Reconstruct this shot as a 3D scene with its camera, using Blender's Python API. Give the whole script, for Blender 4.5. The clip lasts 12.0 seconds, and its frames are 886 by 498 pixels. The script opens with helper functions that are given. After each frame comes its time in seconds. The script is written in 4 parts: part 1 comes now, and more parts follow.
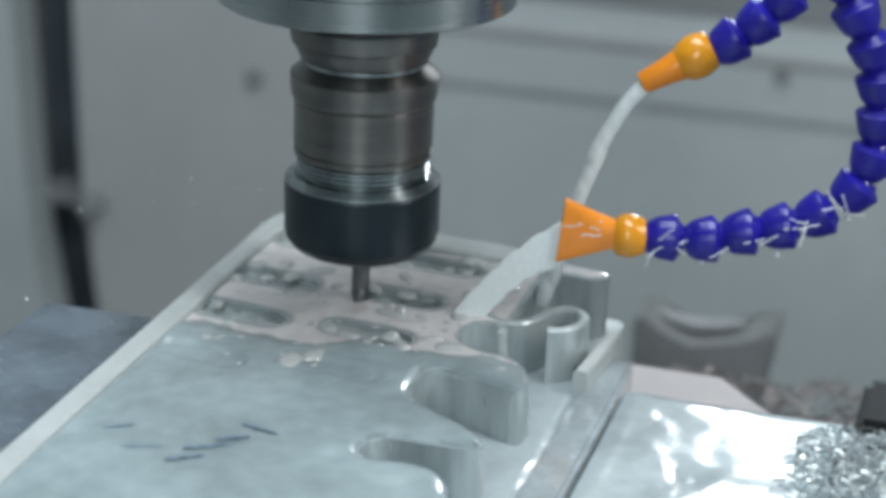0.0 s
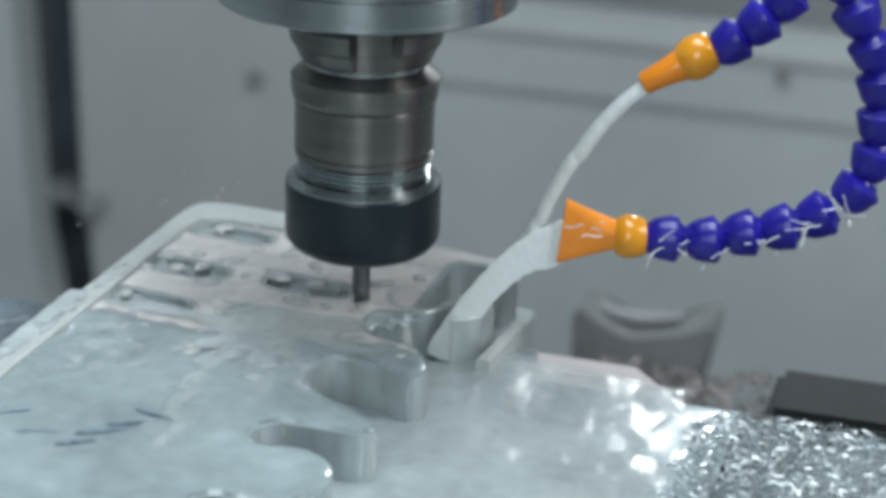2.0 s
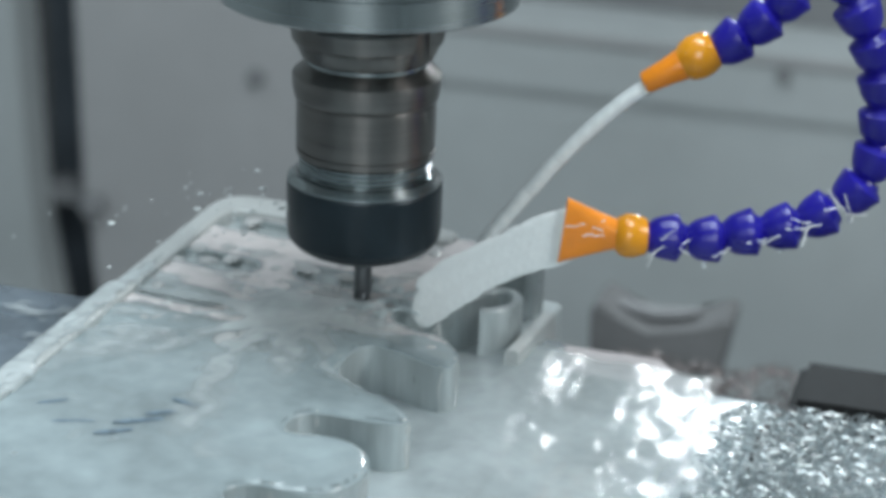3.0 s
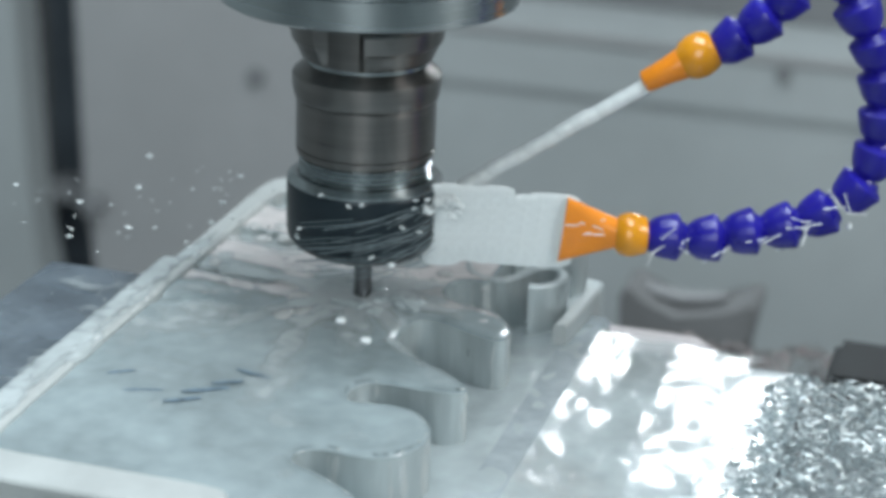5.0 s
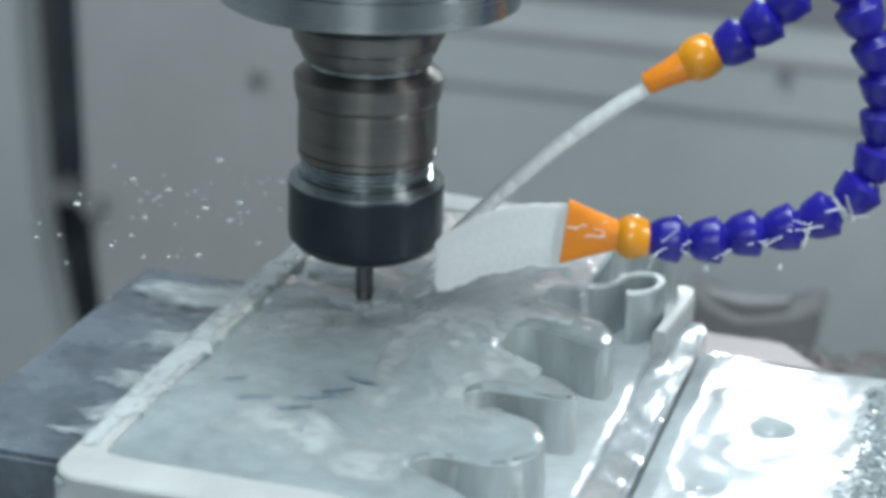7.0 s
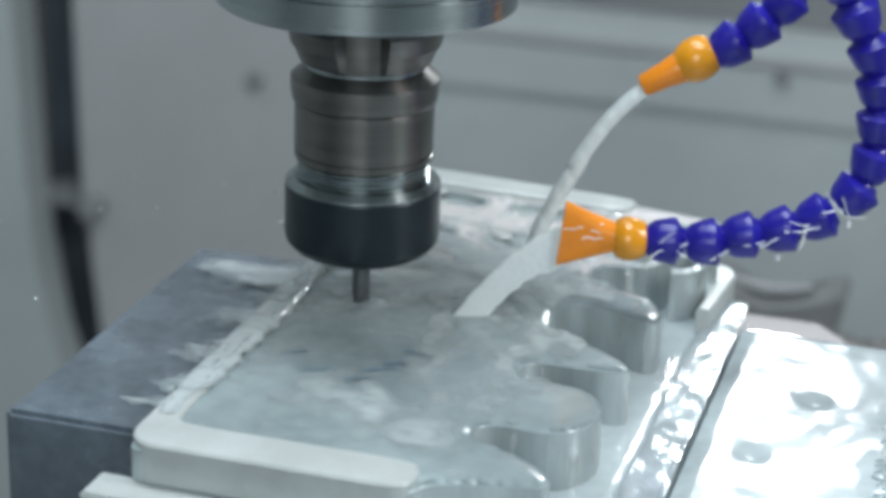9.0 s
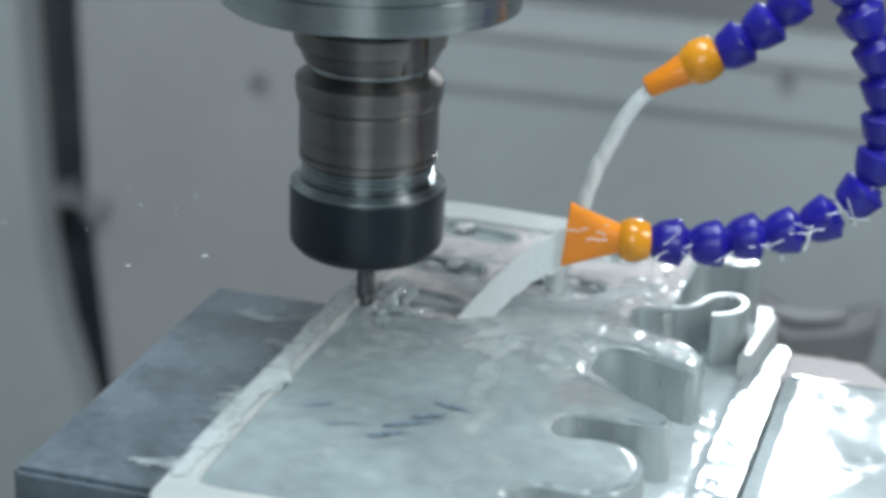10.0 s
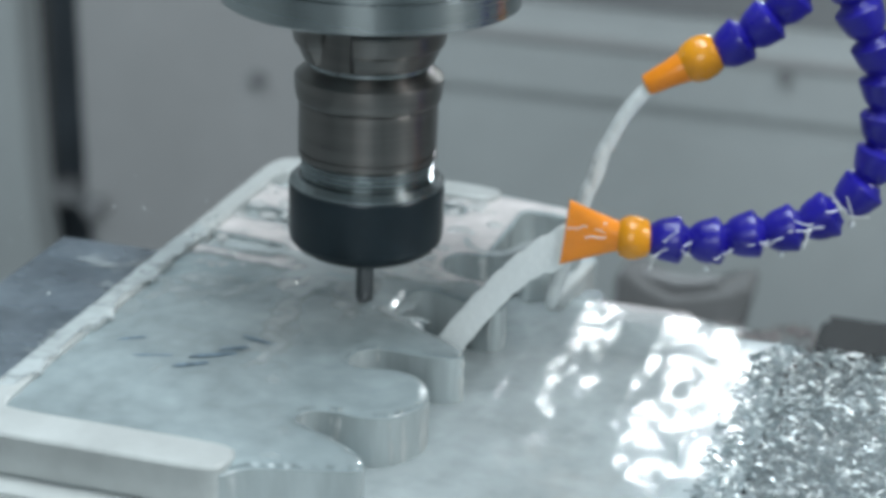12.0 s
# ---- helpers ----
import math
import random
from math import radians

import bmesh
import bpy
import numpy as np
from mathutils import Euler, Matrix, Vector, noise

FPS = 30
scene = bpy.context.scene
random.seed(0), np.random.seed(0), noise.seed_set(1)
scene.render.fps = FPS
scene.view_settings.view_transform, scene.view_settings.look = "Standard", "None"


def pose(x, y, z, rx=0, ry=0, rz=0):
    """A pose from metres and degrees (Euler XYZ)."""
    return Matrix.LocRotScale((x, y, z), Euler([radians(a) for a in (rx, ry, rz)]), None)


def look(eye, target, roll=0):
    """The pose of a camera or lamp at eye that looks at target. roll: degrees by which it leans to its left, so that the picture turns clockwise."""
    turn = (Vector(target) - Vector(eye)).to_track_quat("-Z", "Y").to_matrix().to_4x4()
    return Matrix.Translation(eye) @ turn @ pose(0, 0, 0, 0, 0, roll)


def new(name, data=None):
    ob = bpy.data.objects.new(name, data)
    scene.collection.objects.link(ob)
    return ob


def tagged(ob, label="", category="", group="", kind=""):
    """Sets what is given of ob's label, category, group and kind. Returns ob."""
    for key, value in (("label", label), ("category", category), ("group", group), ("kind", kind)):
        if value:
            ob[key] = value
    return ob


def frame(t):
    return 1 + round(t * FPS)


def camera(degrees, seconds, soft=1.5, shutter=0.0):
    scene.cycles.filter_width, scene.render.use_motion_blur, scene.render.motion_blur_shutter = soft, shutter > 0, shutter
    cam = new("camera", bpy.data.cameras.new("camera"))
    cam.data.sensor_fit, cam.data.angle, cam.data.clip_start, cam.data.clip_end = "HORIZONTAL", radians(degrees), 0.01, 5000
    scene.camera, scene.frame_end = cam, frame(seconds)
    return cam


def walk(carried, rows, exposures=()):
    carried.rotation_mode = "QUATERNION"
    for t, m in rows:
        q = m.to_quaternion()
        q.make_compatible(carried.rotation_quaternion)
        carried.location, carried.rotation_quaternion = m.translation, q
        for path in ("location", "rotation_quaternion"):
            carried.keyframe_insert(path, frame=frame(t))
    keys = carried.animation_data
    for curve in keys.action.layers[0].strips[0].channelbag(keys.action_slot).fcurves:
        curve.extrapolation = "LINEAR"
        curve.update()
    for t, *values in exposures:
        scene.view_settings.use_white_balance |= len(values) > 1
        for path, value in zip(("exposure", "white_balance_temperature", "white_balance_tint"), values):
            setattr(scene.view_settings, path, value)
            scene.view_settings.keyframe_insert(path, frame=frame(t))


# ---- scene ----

from mathutils.geometry import tessellate_polygon

MM = 0.001
EYE = Vector((0.0258, -0.6204, 0.2521))
PITCH, ROLL, FOV = 20.66, 2.05, 23.8
SKEW = -16.0                       # the machine's axes are turned against the camera's heading

cam = camera(FOV, 12.0, soft=4.3)
cam.data.dof.use_dof = True
cam.data.dof.focus_distance = 0.62
cam.data.dof.aperture_fstop = 10.0

# slow drift of the tripod head: seconds, yaw and pitch in units of 1/3720 radian
DRIFT = [(0, 0, 0), (1.5, 0, 0), (2, 1.5, 1), (2.5, 3, 0), (4.5, 5.5, -1), (5, 4, -2), (5.5, 3, -1), (6, 5, -1), (6.5, 6.5, 1),
         (7, 7, 1.5), (9, 1, 5), (9.5, 4, 5), (10.1, 10, 7), (10.5, 6, 7), (11, 9, 6), (11.5, 9, 5), (12, 8, 3)]


def aim(dx, dy):
    yaw, pit = math.degrees(dx / 3720), PITCH - math.degrees(dy / 3720)
    d = Vector((-math.sin(radians(yaw)) * math.cos(radians(pit)), math.cos(radians(yaw)) * math.cos(radians(pit)), -math.sin(radians(pit))))
    return look(EYE, EYE + d, ROLL)


walk(cam, [(t, aim(a, b)) for t, a, b in DRIFT], exposures=[(0, 0.0), (4.3, 0.02), (5, 0.12), (7, 0.12), (9, 0.07), (11, 0.07), (12, 0.02)])

# ---- light ----
world = bpy.data.worlds.new("world")
scene.world = world
world.use_nodes = True
world.node_tree.nodes["Background"].inputs[0].default_value = (0.62, 0.72, 0.78, 1)
world.node_tree.nodes["Background"].inputs[1].default_value = 0.05


def area(name, eye, target, sx, sy, watts, colour):
    d = bpy.data.lights.new(name, "AREA")
    d.shape, d.size, d.size_y, d.energy, d.color = "RECTANGLE", sx, sy, watts, colour
    ob = new(name, d)
    ob.matrix_basis = look(eye, target)
    return ob


area("machine_lamp_rear", (0.262, 0.72, 0.343), (0.12, -0.04, -0.02), 0.085, 0.06, 1.1, (0.89, 0.97, 1.0))
area("machine_lamp_top", (-0.05, 0.02, 0.85), (0.0, 0.06, 0.0), 0.70, 0.35, 9.0, (0.86, 0.95, 1.0))
# fill added behind the camera to brighten the front; wall_south has no window
area("front_fill_light", (-0.10, -0.93, 0.42), (0.02, 0.0, 0.03), 0.34, 0.50, 3.1, (0.90, 0.97, 1.0))
area("machine_lamp_right", (0.62, -0.25, 0.45), (0.0, 0.1, 0.02), 0.10, 0.45, 3.0, (0.96, 0.97, 0.96))


# ---- materials ----
def material(name, colour, rough=0.5, metal=0.0, scale=60.0, vary=0.12, bump=0.0, bump_scale=200.0, coat=0.0, stretch=(1, 1, 1),
             rough_vary=0.1, transmission=0.0, ior=1.45, spots=None, turned=0.0):
    m = bpy.data.materials.new(name)
    m.use_nodes = True
    nt = m.node_tree
    b = nt.nodes["Principled BSDF"]
    co = nt.nodes.new("ShaderNodeTexCoord")
    mp = nt.nodes.new("ShaderNodeMapping")
    mp.inputs["Scale"].default_value = stretch
    nt.links.new(co.outputs["Object"], mp.inputs["Vector"])
    n1 = nt.nodes.new("ShaderNodeTexNoise")
    n1.inputs["Scale"].default_value, n1.inputs["Detail"].default_value = scale, 6
    nt.links.new(mp.outputs[0], n1.inputs["Vector"])
    n2 = nt.nodes.new("ShaderNodeTexNoise")
    n2.inputs["Scale"].default_value, n2.inputs["Detail"].default_value = scale * 6.3, 4
    nt.links.new(mp.outputs[0], n2.inputs["Vector"])
    mixn = nt.nodes.new("ShaderNodeMath")
    mixn.operation = "MULTIPLY_ADD"
    mixn.inputs[1].default_value = 0.35
    nt.links.new(n2.outputs["Fac"], mixn.inputs[0])
    nt.links.new(n1.outputs["Fac"], mixn.inputs[2])
    ramp = nt.nodes.new("ShaderNodeValToRGB")
    e = ramp.color_ramp.elements
    e[0].position, e[1].position = 0.42, 0.95
    e[0].color = (*[c * (1 - vary) for c in colour], 1)
    e[1].color = (*[min(1, c * (1 + vary)) for c in colour], 1)
    if spots:
        s = e.new(0.36)
        s.color = (*spots, 1)
    nt.links.new(mixn.outputs[0], ramp.inputs["Fac"])
    nt.links.new(ramp.outputs[0], b.inputs["Base Color"])
    mr = nt.nodes.new("ShaderNodeMapRange")
    mr.inputs["To Min"].default_value, mr.inputs["To Max"].default_value = max(0.02, rough - rough_vary), min(1, rough + rough_vary)
    nt.links.new(n1.outputs["Fac"], mr.inputs["Value"])
    nt.links.new(mr.outputs[0], b.inputs["Roughness"])
    b.inputs["Metallic"].default_value = metal
    b.inputs["Coat Weight"].default_value = coat
    b.inputs["Coat Roughness"].default_value = 0.10
    b.inputs["Transmission Weight"].default_value = transmission
    b.inputs["IOR"].default_value = ior
    if turned:
        tg = nt.nodes.new("ShaderNodeTangent")
        tg.direction_type, tg.axis = "RADIAL", "Z"
        nt.links.new(tg.outputs[0], b.inputs["Tangent"])
        b.inputs["Anisotropic"].default_value = turned
        b.inputs["Anisotropic Rotation"].default_value = 0.25
    if bump:
        nb = nt.nodes.new("ShaderNodeTexNoise")
        nb.inputs["Scale"].default_value, nb.inputs["Detail"].default_value = bump_scale, 3
        nt.links.new(mp.outputs[0], nb.inputs["Vector"])
        bp = nt.nodes.new("ShaderNodeBump")
        bp.inputs["Strength"].default_value, bp.inputs["Distance"].default_value = 1.0, bump
        nt.links.new(nb.outputs["Fac"], bp.inputs["Height"])
        nt.links.new(bp.outputs[0], b.inputs["Normal"])
        if coat:
            nt.links.new(bp.outputs[0], b.inputs["Coat Normal"])
    return m


STEEL = material("turned steel", (0.19, 0.182, 0.175), 0.30, 1.0, 30, 0.22, 0.00002, 900, stretch=(0.2, 0.2, 6), turned=0.7)
CHROME = material("ground steel", (0.36, 0.40, 0.41), 0.26, 1.0, 30, 0.18, 0.00002, 700, stretch=(0.2, 0.2, 6), turned=0.75)
DARK_STEEL = material("dark steel", (0.05, 0.05, 0.055), 0.35, 0.6, 40, 0.2)
CARBIDE = material("carbide", (0.16, 0.17, 0.18), 0.30, 0.9, 60, 0.2)
BLACK_OXIDE = material("black oxide", (0.012, 0.021, 0.028), 0.33, 0.3, 50, 0.25, 0.00001, 900)
BLUE = material("blue acetal", (0.012, 0.009, 0.26), 0.30, 0.0, 90, 0.25, 0.00008, 300, coat=0.15)
ORANGE = material("orange acetal", (0.86, 0.27, 0.015), 0.32, 0.0, 90, 0.10, 0.00003, 300, coat=0.2)
AMBER = material("amber acetal", (0.72, 0.29, 0.012), 0.25, 0.0, 90, 0.10, 0.00003, 300, coat=0.3)
ALU = material("wet aluminium", (0.43, 0.485, 0.495), 0.30, 0.35, 50, 0.25, 0.0006, 90, coat=0.35, stretch=(1.6, 1.6, 0.25))
ALU_RIM = material("milled aluminium rim", (0.475, 0.51, 0.51), 0.38, 0.1, 50, 0.12, 0.0003, 140, coat=0.4)
JAW = material("wet steel jaw", (0.145, 0.18, 0.215), 0.27, 0.2, 35, 0.45, 0.0006, 70, coat=0.6)
PLATE = material("flooded steel plate", (0.40, 0.46, 0.49), 0.20, 0.25, 40, 0.25, 0.0011, 75, coat=0.9)
MILK = material("coolant emulsion", (0.272, 0.332, 0.350), 0.22, 0.0, 22, 0.32, 0.00025, 110, coat=0.35, spots=(0.20, 0.27, 0.30))
POOL = material("clear coolant water", (0.40, 0.46, 0.48), 0.17, 0.0, 28, 0.30, 0.00008, 150, rough_vary=0.06, ior=1.33)
RUNNEL = material("running coolant", (0.39, 0.45, 0.47), 0.15, 0.0, 28, 0.22, 0.0003, 130, rough_vary=0.06, ior=1.33)
SPLASH = material("thrown coolant", (0.40, 0.465, 0.485), 0.22, 0.0, 45, 0.22, 0.0003, 130, coat=0.2, stretch=(0.5, 1.4, 1))


def sheet_material(m, most):
    """Thin coolant: lets through what lies below where the sheet's own depth, stored with its mesh, is small."""
    nt = m.node_tree
    at = nt.nodes.new("ShaderNodeAttribute")
    at.attribute_name = "film"
    mul = nt.nodes.new("ShaderNodeMath")
    mul.operation, mul.use_clamp = "MULTIPLY", True
    mul.inputs[1].default_value = most
    nt.links.new(at.outputs["Fac"], mul.inputs[0])
    nt.links.new(mul.outputs[0], nt.nodes["Principled BSDF"].inputs["Alpha"])
    return m


WASH = sheet_material(material("thin milky wash", (0.50, 0.565, 0.58), 0.20, 0.0, 40, 0.22, 0.0003, 110, coat=0.4), 0.70)
SPILL = sheet_material(material("milky spill", (0.50, 0.56, 0.575), 0.20, 0.0, 40, 0.22, 0.0003, 110, coat=0.4), 0.85)
# BACKFILM's pale pinkish base carries the sheen of wall and rear lamp
BACKFILM = sheet_material(material("thin coolant with painted sheen", (0.74, 0.71, 0.71), 0.12, 0.0, 45, 0.20, 0.0003, 110, coat=0.9, rough_vary=0.05), 0.88)
MILK_FILM = sheet_material(material("standing emulsion", (0.272, 0.332, 0.350), 0.22, 0.0, 22, 0.32, 0.00025, 110, coat=0.35), 1.0)
FLOOD = sheet_material(material("flooding coolant", (0.42, 0.48, 0.495), 0.17, 0.0, 28, 0.25, 0.0002, 120, rough_vary=0.05), 0.72)
BEAD = material("standing drops", (0.46, 0.48, 0.485), 0.06, 0.0, 60, 0.1, coat=0.6, rough_vary=0.02)
SLIVER = material("sliver", (0.75, 0.78, 0.80), 0.35, 0.3)
JET = material("coolant jet", (0.70, 0.75, 0.76), 0.20, 0.0, 120, 0.06, 0.0003, 400, coat=0.4)
THIN_JET = material("thin coolant jet", (0.64, 0.69, 0.70), 0.22, 0.0, 120, 0.12, 0.0004, 300, coat=0.3)
STREAK = material("coolant streak", (0.20, 0.25, 0.27), 0.25, 0.0, 120, 0.3, coat=0.2)
CHIP = material("bright swarf", (0.60, 0.66, 0.68), 0.46, 0.8, 90, 0.25)
BED = material("packed fine swarf", (0.30, 0.335, 0.345), 0.45, 0.4, 150, 0.5, 0.001, 300)
RUST = material("stained swarf heap", (0.26, 0.235, 0.235), 0.6, 0.1, 60, 0.35, 0.003, 130)
PINK = material("pinkish plate", (0.40, 0.375, 0.38), 0.75, 0.0, 20, 0.1)
BRACKET = material("grey casting", (0.17, 0.175, 0.18), 0.55, 0.0, 20, 0.2)
CAST = material("dark casting", (0.075, 0.08, 0.085), 0.5, 0.1, 20, 0.25, 0.0006, 90)
BLACK = material("black rubber", (0.022, 0.025, 0.027), 0.80, 0.0, 40, 0.3)
# near-black blue: the gap's inner shade put into a colour
GAP_SHADE = material("gap shade", (0.07, 0.085, 0.10), 0.5, 0.0, 12, 0.3)
PAINT = material("grey enclosure paint", (0.455, 0.495, 0.505), 0.40, 0.0, 7, 0.07, 0.0002, 30, spots=(0.40, 0.425, 0.435))
PAINT_LIGHT = material("light enclosure paint", (0.43, 0.44, 0.45), 0.40, 0.0, 7, 0.07, 0.0002, 30, spots=(0.39, 0.40, 0.41))
# dark grey for small parts and floor; on the upper panel it paints shade
PAINT_DARK = material("dark grey and recess shade paint", (0.24, 0.25, 0.26), 0.45, 0.0, 8, 0.1)
INK = material("felt pen ink", (0.13, 0.19, 0.24), 0.4, 0.0, 400, 0.4)


# ---- mesh helpers ----
def link(name, bm, mat, parent=None, label="", smooth=True):
    me = bpy.data.meshes.new(name)
    bmesh.ops.recalc_face_normals(bm, faces=bm.faces)
    bm.to_mesh(me)
    bm.free()
    if smooth:
        for p in me.polygons:
            p.use_smooth = True
        me.set_sharp_from_angle(angle=radians(18 if mat in (STEEL, CHROME, BLACK_OXIDE) else 38))
    me.materials.append(mat)
    ob = new(name, me)
    if parent:
        ob.parent = parent
    if label:
        ob["label"] = label
    return ob


def part(name, bm, mat, parent, label="", smooth=True):
    return link(name, bm, mat, parent, label, smooth)


def thing(name, label, category, group="", kind=""):
    ob = new(name)
    ob.empty_display_size = 0.01
    return tagged(ob, label, category, group, kind)


def revolve(profile, seg=64, m=None):
    """profile: (z, r) in mm, turned about the z axis."""
    bm = bmesh.new()
    rings = []
    for z, r in profile:
        if r <= 0:
            rings.append([bm.verts.new((0, 0, z * MM))])
        else:
            rings.append([bm.verts.new((r * MM * math.cos(2 * math.pi * i / seg), r * MM * math.sin(2 * math.pi * i / seg), z * MM)) for i in range(seg)])
    for a, b in zip(rings, rings[1:]):
        for i in range(seg):
            j = (i + 1) % seg
            if len(a) == 1 and len(b) > 1:
                bm.faces.new((a[0], b[j], b[i]))
            elif len(b) == 1 and len(a) > 1:
                bm.faces.new((a[i], a[j], b[0]))
            elif len(a) > 1:
                bm.faces.new((a[i], a[j], b[j], b[i]))
    for ring in (rings[0], rings[-1]):
        if len(ring) > 1:
            bm.faces.new(ring)
    if m:
        bmesh.ops.transform(bm, matrix=m, verts=bm.verts)
    return bm


def box(x0, x1, y0, y1, z0, z1, bev=0.6, bm=None):
    """A box in mm with bevelled edges."""
    b = bmesh.new()
    bmesh.ops.create_cube(b, size=1)
    for v in b.verts:
        v.co = Vector(((x0 if v.co.x < 0 else x1) * MM, (y0 if v.co.y < 0 else y1) * MM, (z0 if v.co.z < 0 else z1) * MM))
    if bev:
        bmesh.ops.bevel(b, geom=b.edges[:], offset=bev * MM, segments=2, affect="EDGES")
    if bm is None:
        return b
    me = bpy.data.meshes.new("t")
    b.to_mesh(me)
    bm.from_mesh(me)
    bpy.data.meshes.remove(me)
    b.free()
    return bm


def soften(poly, n=2, most=3.0):
    """Rounds a polygon by cutting its corners, at most so many mm from each."""
    for _ in range(n):
        out = []
        for i, p in enumerate(poly):
            p = Vector(p)
            for e in (Vector(poly[i - 1]) - p, Vector(poly[(i + 1) % len(poly)]) - p):
                q = p + e.normalized() * min(most, 0.27 * e.length)
                out.append((q.x, q.y))
        poly, most = out, most * 0.4
    return poly


def prism(outer, z0, z1, holes=(), chamfer=0.5):
    """A solid with the outline outer (mm), from z0 up to z1, with blind pockets: (outline, floor height)."""
    bm = bmesh.new()

    def ring(poly, z):
        return [bm.verts.new((x * MM, y * MM, z * MM)) for x, y in poly]

    def wall(a, b):
        for i in range(len(a)):
            j = (i + 1) % len(a)
            bm.faces.new((a[i], a[j], b[j], b[i]))
    cx, cy = sum(p[0] for p in outer) / len(outer), sum(p[1] for p in outer) / len(outer)
    inner = []
    for i, p in enumerate(outer):
        a, b = Vector(outer[i - 1]), Vector(outer[(i + 1) % len(outer)])
        d = (b - a).normalized()
        inner.append((p[0] - d.y * chamfer, p[1] + d.x * chamfer))
    low, mid, top = ring(outer, z0), ring(outer, z1 - chamfer), ring(inner, z1)
    wall(low, mid), wall(mid, top)
    bm.faces.new(low[::-1])
    loops, verts = [[Vector((x, y, 0)) for x, y in inner]], list(top)
    for poly, floor in holes:
        lip, bed = ring(poly, z1), ring(poly, floor)
        wall(lip, bed)
        bm.faces.new(bed)
        loops.append([Vector((x, y, 0)) for x, y in poly])
        verts += lip
    for tri in tessellate_polygon(loops):
        try:
            bm.faces.new([verts[i] for i in tri])
        except ValueError:
            pass
    return bm


def tube(points, radii, seg=8):
    """A round bar through points (metres)."""
    bm = bmesh.new()
    rings = []
    for i, p in enumerate(points):
        d = (points[min(i + 1, len(points) - 1)] - points[max(i - 1, 0)]).normalized()
        u = d.orthogonal().normalized() if not rings else (u - d * u.dot(d)).normalized()
        w = d.cross(u)
        rings.append([bm.verts.new(p + (u * math.cos(2 * math.pi * k / seg) + w * math.sin(2 * math.pi * k / seg)) * radii[i]) for k in range(seg)])
    for a, b in zip(rings, rings[1:]):
        for k in range(seg):
            bm.faces.new((a[k], a[(k + 1) % seg], b[(k + 1) % seg], b[k]))
    bm.faces.new(rings[0][::-1]), bm.faces.new(rings[-1])
    return bm


def slot(x0, x1, y, h, slope=-0.12, r=4):
    """A pocket outline with rounded ends, clockwise."""
    pts = []
    for cx, a0 in ((x1 - h / 2, -90), (x0 + h / 2, 90)):
        for k in range(7):
            a = radians(a0 + 30 * k)
            px = cx + 0.5 * h * math.cos(a)
            pts.append((px, y + 0.5 * h * math.sin(a) + slope * (px - x0)))
    return pts[::-1]


# ---- enclosure ----
# wall frame: u along the machine's x axis, d away from the door, both from the spindle axis
WALL = Matrix.Rotation(radians(SKEW), 4, "Z")
D = 900


def in_wall(ob):
    ob.matrix_basis = WALL
    return ob


def upright(poly, y0, y1):
    """A plate with its outline (x, z in mm) standing upright, from y0 back to y1."""
    bm = bmesh.new()
    a = [bm.verts.new((x * MM, y0 * MM, z * MM)) for x, z in poly]
    b = [bm.verts.new((x * MM, y1 * MM, z * MM)) for x, z in poly]
    bm.faces.new(a), bm.faces.new(b[::-1])
    for i in range(len(a)):
        j = (i + 1) % len(a)
        bm.faces.new((a[j], a[i], b[i], b[j]))
    return bm


